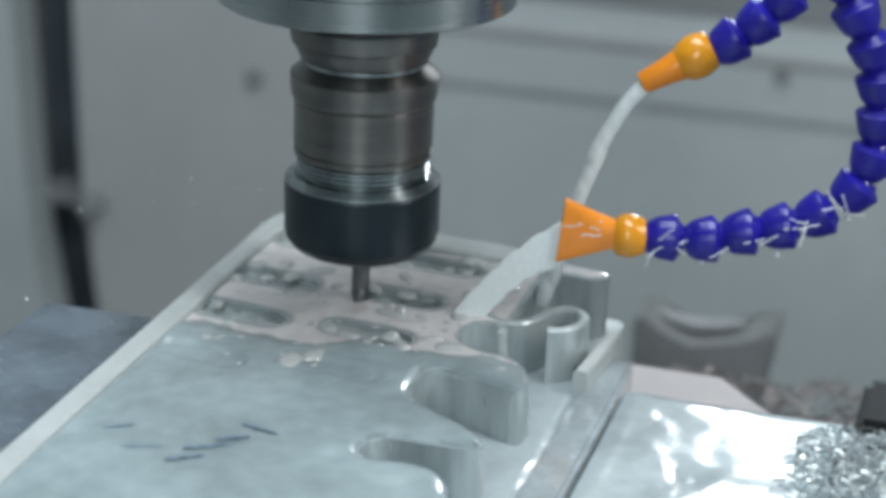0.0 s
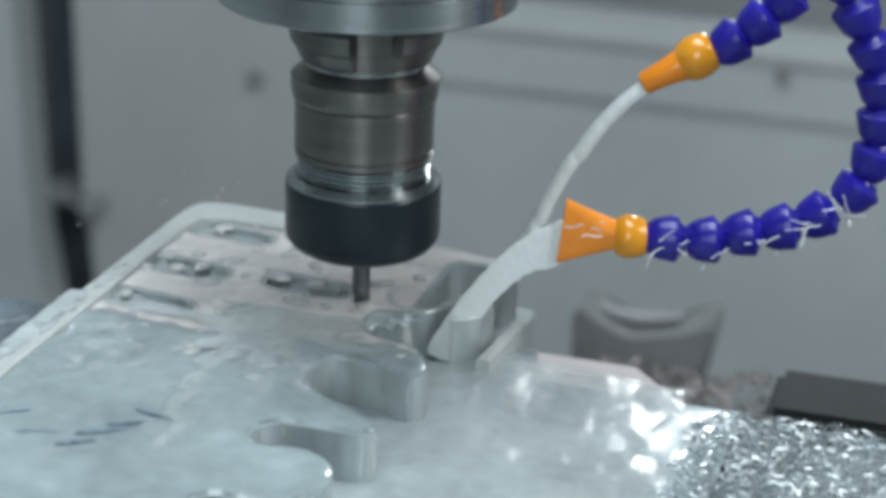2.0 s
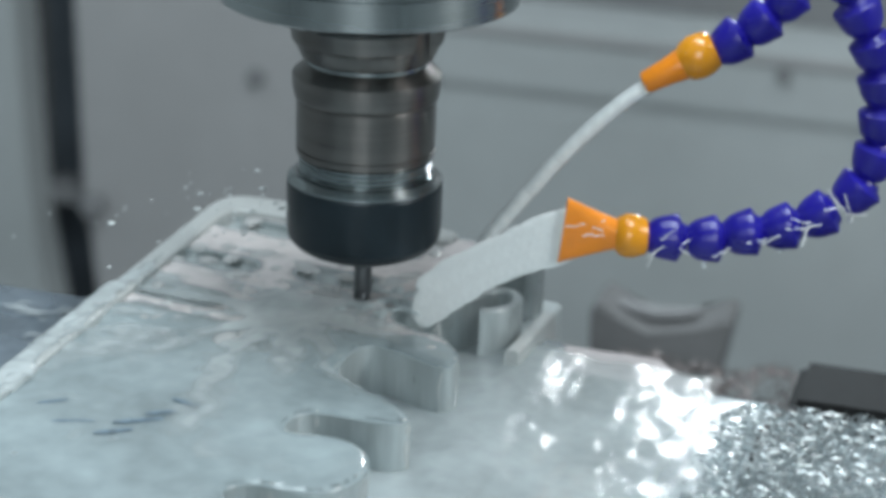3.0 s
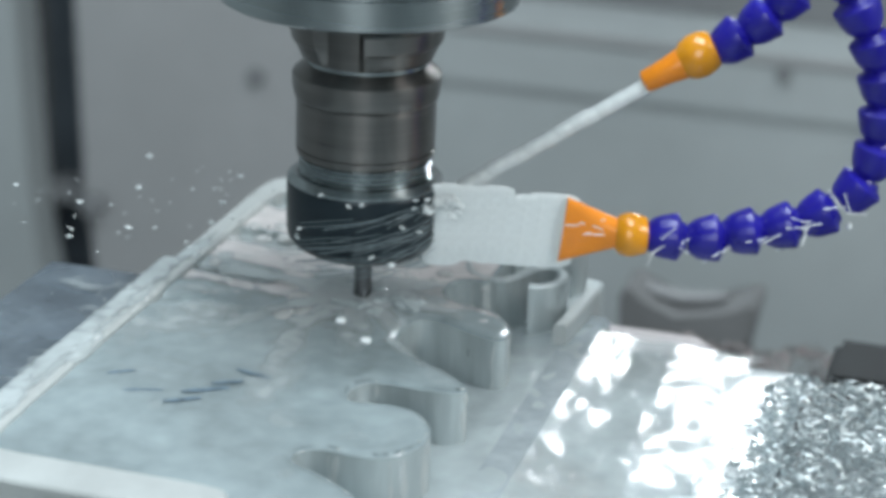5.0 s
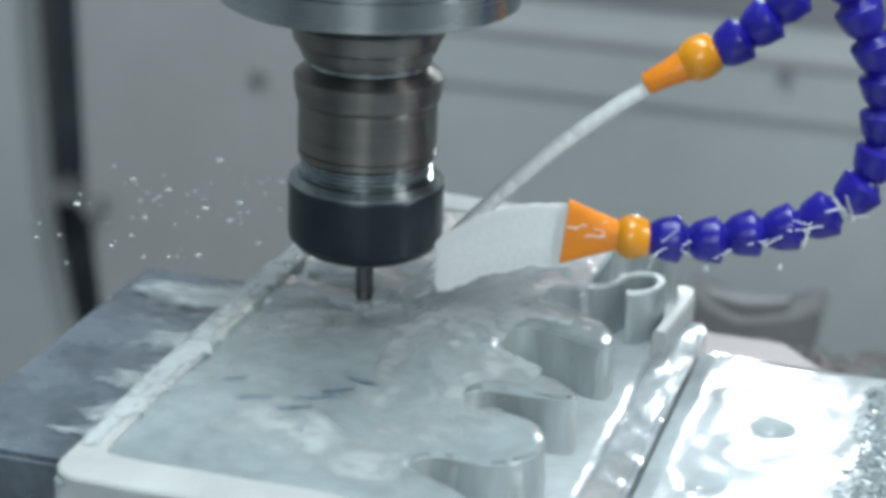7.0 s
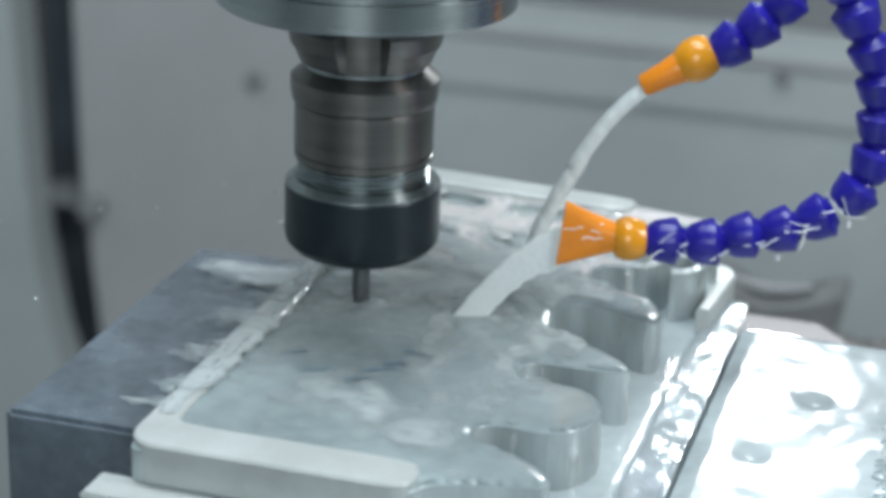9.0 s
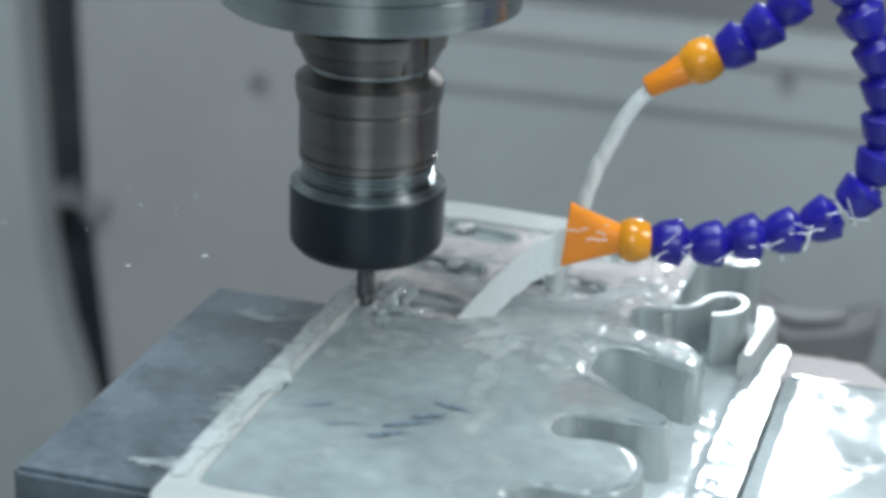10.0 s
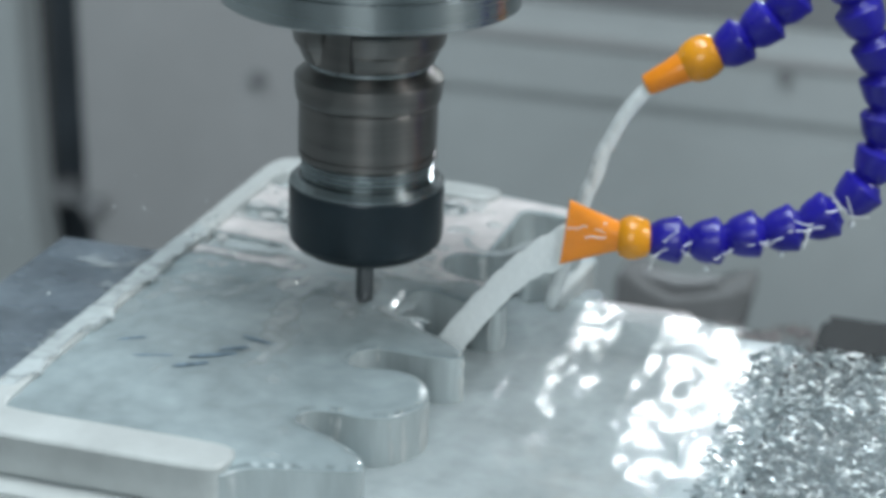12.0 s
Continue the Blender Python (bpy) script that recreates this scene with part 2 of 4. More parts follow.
def build_enclosure():
    w = thing("wall_north", "grey painted sheet-metal back wall of the machine", "wall", kind="structure")
    in_wall(w)
    part("lower_panel", box(-262, 900, D, D + 30, -700, -209, 3), PAINT, w)
    part("groove", box(-262, 900, D + 2.5, D + 30, -208.5, -197, 0), PAINT, w)
    part("middle_panel", box(-262, 900, D - 3, D + 30, -196.5, -153, 3), PAINT, w)
    # the folded ledge slopes back and up, so that it catches the light from above
    part("ledge", upright([(-262, -152.5), (900, -152.5), (900, -146), (-262, -146)], D - 5, D + 30), PAINT_LIGHT, w, "pale folded ledge")
    bm = upright([(-262, -145.8), (900, -145.8), (900, -133), (-262, -133)], D - 5, D + 60)
    for v in bm.verts:
        if v.co.z > -0.14:
            v.co.y = max(v.co.y, (D + 26) * MM)
    part("ledge_slope", bm, PAINT, w)
    # set back above the ledge, with the recess's shade put into its darker colour
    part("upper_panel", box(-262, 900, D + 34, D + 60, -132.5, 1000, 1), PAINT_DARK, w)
    # the sheet beside the gap flares out towards the bottom
    part("left_panel", upright([(-540, 1000), (-540, -170), (-536, -320), (-529, -380), (-519, -475), (-486, -700), (-263, -700), (-263, 1000)], D - 12, D + 20), PAINT_LIGHT, w)
    # dark sheet added behind the slit; its colour stands for the shade inside
    part("gap", box(-590, -480, D + 40, D + 60, -700, 1000, 0), GAP_SHADE, w, "dark sheet standing for the shade in the vertical gap")
    part("corner_panel", upright([(-900, 1000), (-900, -700), (-512, -700), (-541, -504), (-561, -439), (-573, -369), (-579, -310), (-585, -170), (-585, 1000)], D - 30, D + 10), PAINT, w)
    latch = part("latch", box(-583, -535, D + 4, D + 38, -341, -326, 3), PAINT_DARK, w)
    part("latch_knob", revolve([(-14, 0), (-14, 7), (-10, 9), (8, 9), (12, 6), (12, 0)], 20, pose(-0.524, (D - 22) * MM, -0.328, 90)), PAINT_DARK, latch)
    part("bolt", revolve([(-3, 0), (-3, 6), (3, 6), (3, 0)], 16, pose(0.021, (D - 4) * MM, -0.160, 90)), PAINT_DARK, w)
    part("bolt", revolve([(-3, 0), (-3, 7), (3, 7), (3, 0)], 16, pose(-0.385, (D - 14) * MM, -0.206, 90)), PAINT_DARK, w)
    for name, b in (("wall_west", (-930, -900, -1000, D + 60, -700, 1000)), ("wall_east", (900, 930, -1000, D + 60, -700, 1000)),
                    ("wall_south", (-900, 900, -1030, -1000, -700, 1000))):
        tagged(in_wall(link(name, box(*b, 1), PAINT)), "grey painted sheet-metal enclosure wall", "wall", kind="structure")
    tagged(in_wall(link("ceiling", box(-930, 930, -1030, D + 60, 1001, 1030, 1), PAINT)), "grey sheet-metal roof of the machine", "ceiling", kind="structure")
    tagged(in_wall(link("floor", box(-930, 930, -1030, D + 60, -730, -701, 1), PAINT_DARK)), "grey chip tray at the bottom of the machine", "floor", kind="structure")


build_enclosure()

# ---- things on the moving table; lengths in mm from the workpiece's front left corner ----
TABLE = []
HEAD = []
SPINS = []

NOTCHED = [(3, -6), (82, -6), (86, 2), (117, 11), (114, 18.5), (102, 27.5), (90, 33), (87.5, 37), (90, 42), (96, 44), (104, 42.5), (112, 44),
           (118, 51.5), (119.5, 60), (117.5, 68), (112, 75), (103, 77.5), (95, 75), (90.5, 76), (88, 81.5), (91, 89), (97, 90.5), (105, 90),
           (119.5, 91), (120.5, 96), (112, 104), (104, 108.5), (96, 113), (90.5, 118), (89, 126), (90, 138), (95, 141.5), (120.5, 131),
           (121.5, 139), (119, 146), (112, 155), (100, 157), (93, 162), (92, 172), (95, 178), (104, 177), (104, 228), (122, 226), (126, 234), (94, 241),
           (9, 246), (3, 240)]


def in_poly(x, y, poly):
    c = False
    for i in range(len(poly)):
        (x0, y0), (x1, y1) = poly[i - 1], poly[i]
        if (y0 > y) != (y1 > y) and x < (x1 - x0) * (y - y0) / (y1 - y0) + x0:
            c = not c
    return c


def edge_distance(x, y, poly):
    best = 1e9
    for i in range(len(poly)):
        (x0, y0), (x1, y1) = poly[i - 1], poly[i]
        dx, dy = x1 - x0, y1 - y0
        t = max(0, min(1, ((x - x0) * dx + (y - y0) * dy) / (dx * dx + dy * dy + 1e-9)))
        best = min(best, math.hypot(x - x0 - t * dx, y - y0 - t * dy))
    return best


BOLT_HOLES = [(159, 90), (172, 134)]
SLOTS = [(7, 39, 126, 11), (7, 39, 160, 12), (8, 38, 191, 12), (9, 40, 226, 11), (50, 80, 159, 11), (51, 80, 190, 12), (50, 84, 222, 11), (46, 80, 130, 11),
         (86, 92, 205, 0)]


def build_workpiece():
    w = thing("workpiece", "wet milled aluminium block with finger-shaped lugs and slots", "metal workpiece")
    TABLE.append(w)
    outline = soften(NOTCHED, 2, 2.5)
    holes = [(slot(*s), -2.2) for s in SLOTS if s[3]]
    p = part("plateau", prism(outline, -22, 0, holes, 0.45), ALU, w)
    p.data.materials.append(MILK)
    for f in p.data.polygons:
        if f.normal.z > 0.4 and f.center.z > -0.001:
            f.material_index = 1
    # raised border along the left, front and back
    rim = [(2, -7), (80, -7), (83, -3), (83, 5), (80, 9), (14, 9), (10.5, 12), (9.5, 60), (9.5, 226), (13, 233), (40, 231.5), (90, 228), (93, 236), (91, 240.5),
           (9, 247.5), (2, 240)]
    part("border", prism(soften(rim, 3, 6.0), -9, 2.6, (), 0.8), ALU_RIM, w, "pale milled border")
    part("front_ledge", box(-6, 86, -17, -3, -24, -10, 0.8), ALU_RIM, w)
    part("foot", box(0, 128, -17, 246, -60, -21, 0.8), ALU, w)
    # free-standing curved rib at the far lugs
    pts = [(93, 201), (92, 193), (95, 185), (101, 181), (107, 182), (111, 187), (113, 194), (117, 199), (122, 199), (125.5, 194), (125, 186), (120, 181), (115, 180)]
    fine = []
    for i in range(len(pts) - 1):
        for k in range(4):
            a, b = Vector(pts[i]), Vector(pts[i + 1])
            fine.append(a.lerp(b, k / 4))
    for _ in range(3):
        fine = [fine[0]] + [(fine[i - 1] + fine[i] * 2 + fine[i + 1]) / 4 for i in range(1, len(fine) - 1)] + [fine[-1]]
    bm = bmesh.new()
    prev = None
    for i, p in enumerate(fine):
        d = (fine[min(i + 1, len(fine) - 1)] - fine[max(0, i - 1)]).normalized() * 1.7
        n = Vector((-d.y, d.x))
        cur = [bm.verts.new(((p + n * s).x * MM, (p + n * s).y * MM, z * MM)) for s, z in ((-1, -22), (-1, -0.4), (-0.6, 0.3), (0.6, 0.3), (1, -0.4), (1, -22))]
        if prev:
            for k in range(5):
                bm.faces.new((prev[k], prev[k + 1], cur[k + 1], cur[k]))
        else:
            bm.faces.new(cur)
        prev = cur
    bm.faces.new(prev[::-1])
    part("curved_rib", bm, ALU, w)
    return w


def build_film():
    """Milky coolant standing on the plateau."""
    step, nx, ny = 1.3, 98, 195
    grid, back = {}, {}
    poly = soften(NOTCHED, 1, 2.5)
    holes = [slot(*s) for s in SLOTS if s[3]]
    for i in range(nx):
        for j in range(ny):
            x, y = -1 + i * step, -7 + j * step
            if not in_poly(x, y, poly):
                continue
            e = edge_distance(x, y, poly)
            if e < 0.2:
                continue
            h = 0.55 + 0.55 * noise.noise((x * 0.045, y * 0.045, 3)) + 0.35 * noise.noise((x * 0.16, y * 0.16, 7)) + 0.12 * noise.noise((x * 0.45, y * 0.45, 9))
            wet = 1.0 if y < 140 else max(0.0, 1 - (y - 140) / 14)
            h = max(0.15, h * (0.6 + 0.4 * wet))
            if any(in_poly(x, y, hl) for hl in holes):
                h -= 0.9 if y < 145 else 1.5
            h = h * min(1, (e - 0.2) / 3.2) + 0.03 - 0.7 * max(0, 1 - e / 1.7)
            shore = y - 143 - 0.10 * (x - 50) - 9 * noise.noise((x * 0.035, y * 0.02, 21)) - 3 * noise.noise((x * 0.11, y * 0.1, 23))
            milk = h + min(0.25, -0.09 * shore)
            if shore < 9:
                grid[i, j] = (x * MM, y * MM, milk * MM), max(0.0, min(1.0, (9 - shore) / 9))
            deep = [(edge_distance(x, y, hl), in_poly(x, y, hl)) for hl in holes] if shore > -8 else []
            if shore > -8 and not any(inside for _, inside in deep):
                lump = 0.5 * noise.noise((x * 0.10, y * 0.10, 31)) + 0.35 * max(0, noise.noise((x * 0.22, y * 0.22, 33)))
                back[i, j] = (x * MM, y * MM, (0.12 + max(0, lump) * min(1, e / 3) * 1.5 - 0.25 * (e < 1.0)) * MM), max(0.0, min(1.0, (shore + 8) / 12)) * min(1.0, min(g for g, _ in deep) / 3.0) * min(1.0, e / 2)
    for cells, mat, lab in ((grid, MILK_FILM, "thick milky coolant film lying on the workpiece"), (back, BACKFILM, "thin coolant film with drops on the workpiece, its pale sheen put into the colour")):
        bm = bmesh.new()
        film = bm.verts.layers.float.new("film")
        v = {}
        for k, (p, depth) in cells.items():
            v[k] = bm.verts.new(p)
            v[k][film] = depth
        for (i, j) in cells:
            q = [v.get(k) for k in ((i, j), (i + 1, j), (i + 1, j + 1), (i, j + 1))]
            if all(q):
                bm.faces.new(q)
        TABLE.append(tagged(link("coolant_film", bm, mat), lab, "coolant", kind="stuff"))


def build_pool():
    """Coolant running along the foot of the lugs and over the plate."""
    def sheet(x0, x1, y0, y1, z, amp, seed, fine, step=1.5):
        bm = bmesh.new()
        nx, ny = int((x1 - x0) / step) + 1, int((y1 - y0) / step) + 1
        g = []
        for i in range(nx):
            row = []
            for j in range(ny):
                x, y = x0 + i * step, y0 + j * step
                edge = min(1, min(x - x0, x1 - x, y - y0, y1 - y) / 4)
                dent = sum(math.exp(-((x - hx) ** 2 + (y - hy) ** 2) / 22) for hx, hy in BOLT_HOLES)
                h = -1.6 * dent + noise.noise((x * 0.05, y * 0.035, seed)) * 0.6 + noise.noise((x * 0.15, y * 0.11, seed + 3)) * 0.22 + noise.noise((x * 0.38, y * 0.30, seed + 5)) * fine
                row.append(bm.verts.new((x * MM, y * MM, (z + amp * h * edge - 1.2 * (1 - edge)) * MM)))
            g.append(row)
        for i in range(nx - 1):
            for j in range(ny - 1):
                bm.faces.new((g[i][j], g[i + 1][j], g[i + 1][j + 1], g[i][j + 1]))
        return bm
    for b, mat, lab in (((84, 130, -60, 200, -17.5, 1.1, 2, 0.14), RUNNEL, "milky coolant running along the foot of the lugs"),
                   ((141.5, 210, -80, 186, -18.6, 0.95, 11, 0.06), POOL, "shallow rippled coolant standing on the plate")):
        TABLE.append(tagged(link("coolant_pool", sheet(*b), mat), lab, "coolant", kind="stuff"))


def build_beads():
    """Drops and small puddles standing on the rinsed end of the block and on the jaw."""
    rng = random.Random(8)
    poly = soften(NOTCHED, 1, 2.5)

    def beads(count, xs, ys, z, ok, big):
        verts, faces = [], []
        for _ in range(count):
            x, y = rng.uniform(*xs), rng.uniform(*ys)
            if not ok(x, y):
                continue
            r = rng.uniform(0.5, 1.3) if rng.random() < 0.7 else rng.uniform(1.3, big)
            hgt, ax, tw, ph = min(1.1, 0.42 * r), rng.uniform(1.0, 1.9), rng.uniform(0, 3.14), rng.uniform(0, 9)
            rings = []
            for k in range(5):
                f = k / 4
                row = []
                for i in range(14):
                    a = 2 * math.pi * i / 14
                    rr = r * math.cos(f * 1.5) * (1 + 0.28 * noise.noise((math.cos(a) * 1.3, math.sin(a) * 1.3, ph)))
                    u, v = rr * ax * math.cos(a), rr * math.sin(a)
                    row.append(len(verts))
                    verts.append(((x + u * math.cos(tw) - v * math.sin(tw)) * MM, (y + u * math.sin(tw) + v * math.cos(tw)) * MM, (z + hgt * math.sin(f * 1.5) - 0.1) * MM))
                rings.append(row)
            for a, b in zip(rings, rings[1:]):
                for i in range(14):
                    faces.append((a[i], a[(i + 1) % 14], b[(i + 1) % 14], b[i]))
            faces.append(tuple(rings[-1]))
        return verts, faces
    for (v, f), lab in ((beads(190, (10, 122), (120, 232), 0.15, lambda x, y: in_poly(x, y, poly) and edge_distance(x, y, poly) > 1.5, 3.6), "coolant drops standing on the rinsed block"),):
        me = bpy.data.meshes.new("coolant_beads")
        me.from_pydata(v, [], f)
        me.materials.append(BEAD)
        for p in me.polygons:
            p.use_smooth = True
        TABLE.append(tagged(new("coolant_beads", me), lab, "coolant drops", kind="stuff"))


def build_rivulets():
    """Milky trickles down the lug walls."""
    rng = random.Random(19)
    poly = soften(NOTCHED, 2, 2.5)
    bm = bmesh.new()
    for i in range(len(poly)):
        (x0, y0), (x1, y1) = poly[i], poly[(i + 1) % len(poly)]
        n = Vector((y1 - y0, x0 - x1))
        if x0 < 86 or y0 > 228 or n.length < 0.2 or rng.random() > 0.16:
            continue
        n.normalize()
        f, r = rng.random(), rng.uniform(0.5, 2.4)
        x, y = x0 + (x1 - x0) * f - n.x * r * 0.8, y0 + (y1 - y0) * f - n.y * r * 0.8
        ph = rng.uniform(0, 9)
        pts, rad = [], []
        for k in range(9):
            z = 0.1 - 21 * k / 8
            w = 0.8 * noise.noise((k * 0.5, ph, 0))
            pts.append(Vector((x - n.y * w, y + n.x * w, z)) * MM)
            rad.append(r * (1 + 0.4 * noise.noise((k * 0.7, ph, 5))) * (0.45 if k == 0 else 1) * MM)
        t = tube(pts, rad, 8)
        me = bpy.data.meshes.new("t")
        t.to_mesh(me)
        t.free()
        bm.from_mesh(me)
        bpy.data.meshes.remove(me)
    TABLE.append(tagged(link("coolant_rivulets", bm, ALU_RIM), "milky coolant trickles running down the lugs", "coolant", kind="stuff"))


def build_writing():
    """A felt-pen scrawl that cannot be read, as loose strokes on the plateau."""
    w = thing("pen_scrawl", "faded blue-grey felt-pen marks on the workpiece", "writing")
    TABLE.append(w)
    bars = [((29, 57), (40, 61), 1.0), ((43, 54), (52, 60), 1.3), ((45, 62), (57, 69), 1.5), ((51, 70), (59, 75), 1.3), ((54, 82), (66, 79), 1.0), ((20, 66), (27, 71), 1.0)]
    for a, b, r in bars:
        pts = [Vector((a[0] + (b[0] - a[0]) * k / 6, a[1] + (b[1] - a[1]) * k / 6, 1.15)) * MM for k in range(7)]
        bm = tube(pts, [0.8 * r * MM * (0.5, 0.95, 1.1, 0.9, 1.1, 0.95, 0.5)[k] for k in range(7)], 8)
        bmesh.ops.scale(bm, vec=(1, 1, 0.15), verts=bm.verts, space=Matrix.Translation((0, 0, -0.00115)))
        part("bar", bm, INK, w)


def build_fixture():
    v = thing("machine_vise", "wet steel machine vise gripping the workpiece", "vise")
    TABLE.append(v)
    part("jaw", box(-47, -2, 19, 163, -78, -8, 1.6), JAW, v, "dark wet steel jaw")
    part("jaw_strip", box(128.5, 140.5, -60, 201, -60, -15.5, 1.2), PLATE, v, "bright wet jaw strip")
    part("jaw_lip", box(124, 128, -60, 186, -60, -19, 0.8), PLATE, v)
    part("end_bar", prism([(127, 172), (131.5, 172), (134.5, 208), (130, 208)], -19, -9, (), 0.8), ALU_RIM, v)
    part("bed", box(-48, 330, -90, 200, -110, -79, 3), CAST, v)
    p = thing("fixture_plate", "flooded flat steel plate with two bolt holes", "plate")
    TABLE.append(p)
    holes = [([(hx + 5 * math.cos(-a * math.pi / 8), hy + 5 * math.sin(-a * math.pi / 8)) for a in range(16)], -30) for hx, hy in BOLT_HOLES]
    plate = part("plate", prism(soften([(142, -80), (209, -80), (209, 168), (200, 183), (142, 188)], 1), -60, -19.5, holes, 1.0), PLATE, p)
    for hx, hy in BOLT_HOLES:
        part("bolt", revolve([(-31, 0), (-31, 3.6), (-23.4, 3.6), (-22.8, 3.0), (-22.8, 0)], 20, pose(hx * MM, hy * MM, 0)), DARK_STEEL, plate)
    t = thing("machine_table", "dark cast machine table", "machine table")
    TABLE.append(t)
    part("table", box(-46, 420, -120, 330, -150, -111, 3), CAST, t)
    # far side of the table
    k = thing("clamp_block", "stained clamp block with a dark rubber rim", "clamp")
    TABLE.append(k)
    block = part("block", box(209, 261, 263, 299, -110, -58, 6), RUST, k, "stained grey-brown side")
    part("rim", box(207, 263, 261, 301, -58.5, -52, 3), BLACK, block, "dark rubber rim")
    s = thing("cover_plate", "pale pinkish cover plate behind the vise", "plate")
    TABLE.append(s)
    part("plate", prism([(105, 236), (186, 236), (182, 256), (158, 284), (112, 284)], -110, -53, (), 1.5), PINK, s)
    c = thing("far_bracket", "grey saddle-shaped casting with a pale bar lying in it", "bracket")
    TABLE.append(c)
    # a saddle: two horns with a hollow between them, and a pale bar lying in it
    bm = upright([(76, -232), (132, -232), (146, -150), (143, -147), (126, -156), (104, -161), (90, -156), (78, -147), (74, -150)], 556, 592)
    bmesh.ops.bevel(bm, geom=bm.edges[:], offset=1.5 * MM, segments=2, affect="EDGES")
    part("bracket", bm, BRACKET, c)
    part("bracket_top", tube([Vector((x, 574, z)) * MM for x, z in ((84, -151), (92, -153.5), (104, -155.5), (118, -153.5), (128, -150.5))], [v * MM for v in (2.0, 3.6, 4.2, 3.6, 2.0)], 14), PAINT_DARK, c, "pale bar lying in the saddle")
    h = swarf("swarf_heap", RUST, (120, 262), (236, 420), lambda x, y: -75 - 0.25 * max(0, y - 270) + 8 * noise.noise((x * 0.05, y * 0.05, 1)), 2600, 3.4, 3)
    tagged(h, "stained heap of metal swarf behind the vise", "metal chips", kind="stuff")
    h = swarf("swarf_pile", CHIP, (196, 334), (-60, 184), lambda x, y: -17 + 2.2 * noise.noise((x * 0.06, y * 0.06, 1)) - max(0, 8 - (x - 196) + 6 * noise.noise((y * 0.06, 4, 2))) * 0.35 - max(0, y - 168) * 0.35, 12000, 3.0, 5)
    tagged(h, "pile of bright curled aluminium chips on the vise", "metal chips", kind="stuff")
    bm = box(209.5, 331, -62, 176, -78.5, -21, 2)
    t = tagged(link("chip_bed", bm, BED), "dark packed bed of fine swarf", "metal chips", kind="stuff")
    TABLE.append(t)


def swarf(name, mat, xs, ys, height, count, size, seed):
    rng = random.Random(seed)
    verts, faces = [], []
    for _ in range(count):
        x, y = rng.uniform(*xs), rng.uniform(*ys)
        o = Vector((x, y, height(x, y) + rng.uniform(-1, 2.2)))
        q = Euler((rng.gauss(1.2, 0.45), rng.gauss(0, 0.35), rng.gauss(0.2, 0.7) + rng.choice((0, 3.14)))).to_matrix()
        r, w, turn = size * rng.uniform(0.4, 1.1), size * rng.uniform(0.07, 0.17), rng.uniform(0.8, 3.0)
        base = len(verts)
        n = 5
        for k in range(n + 1):
            a = turn * k / n
            for sgn in (-1, 1):
                p = o + q @ Vector((r * math.cos(a), sgn * w + 0.25 * r * a * 0.4, r * math.sin(a)))
                verts.append(p * MM)
            if k:
                i = base + 2 * k
                faces.append((i - 2, i - 1, i + 1, i))
    me = bpy.data.meshes.new(name)
    me.from_pydata(verts, [], faces)
    me.materials.append(mat)
    for p in me.polygons:
        p.use_smooth = True
    ob = new(name, me)
    TABLE.append(ob)
    return ob


build_workpiece()
build_film()
build_pool()
build_beads()
build_rivulets()
build_writing()
build_fixture()


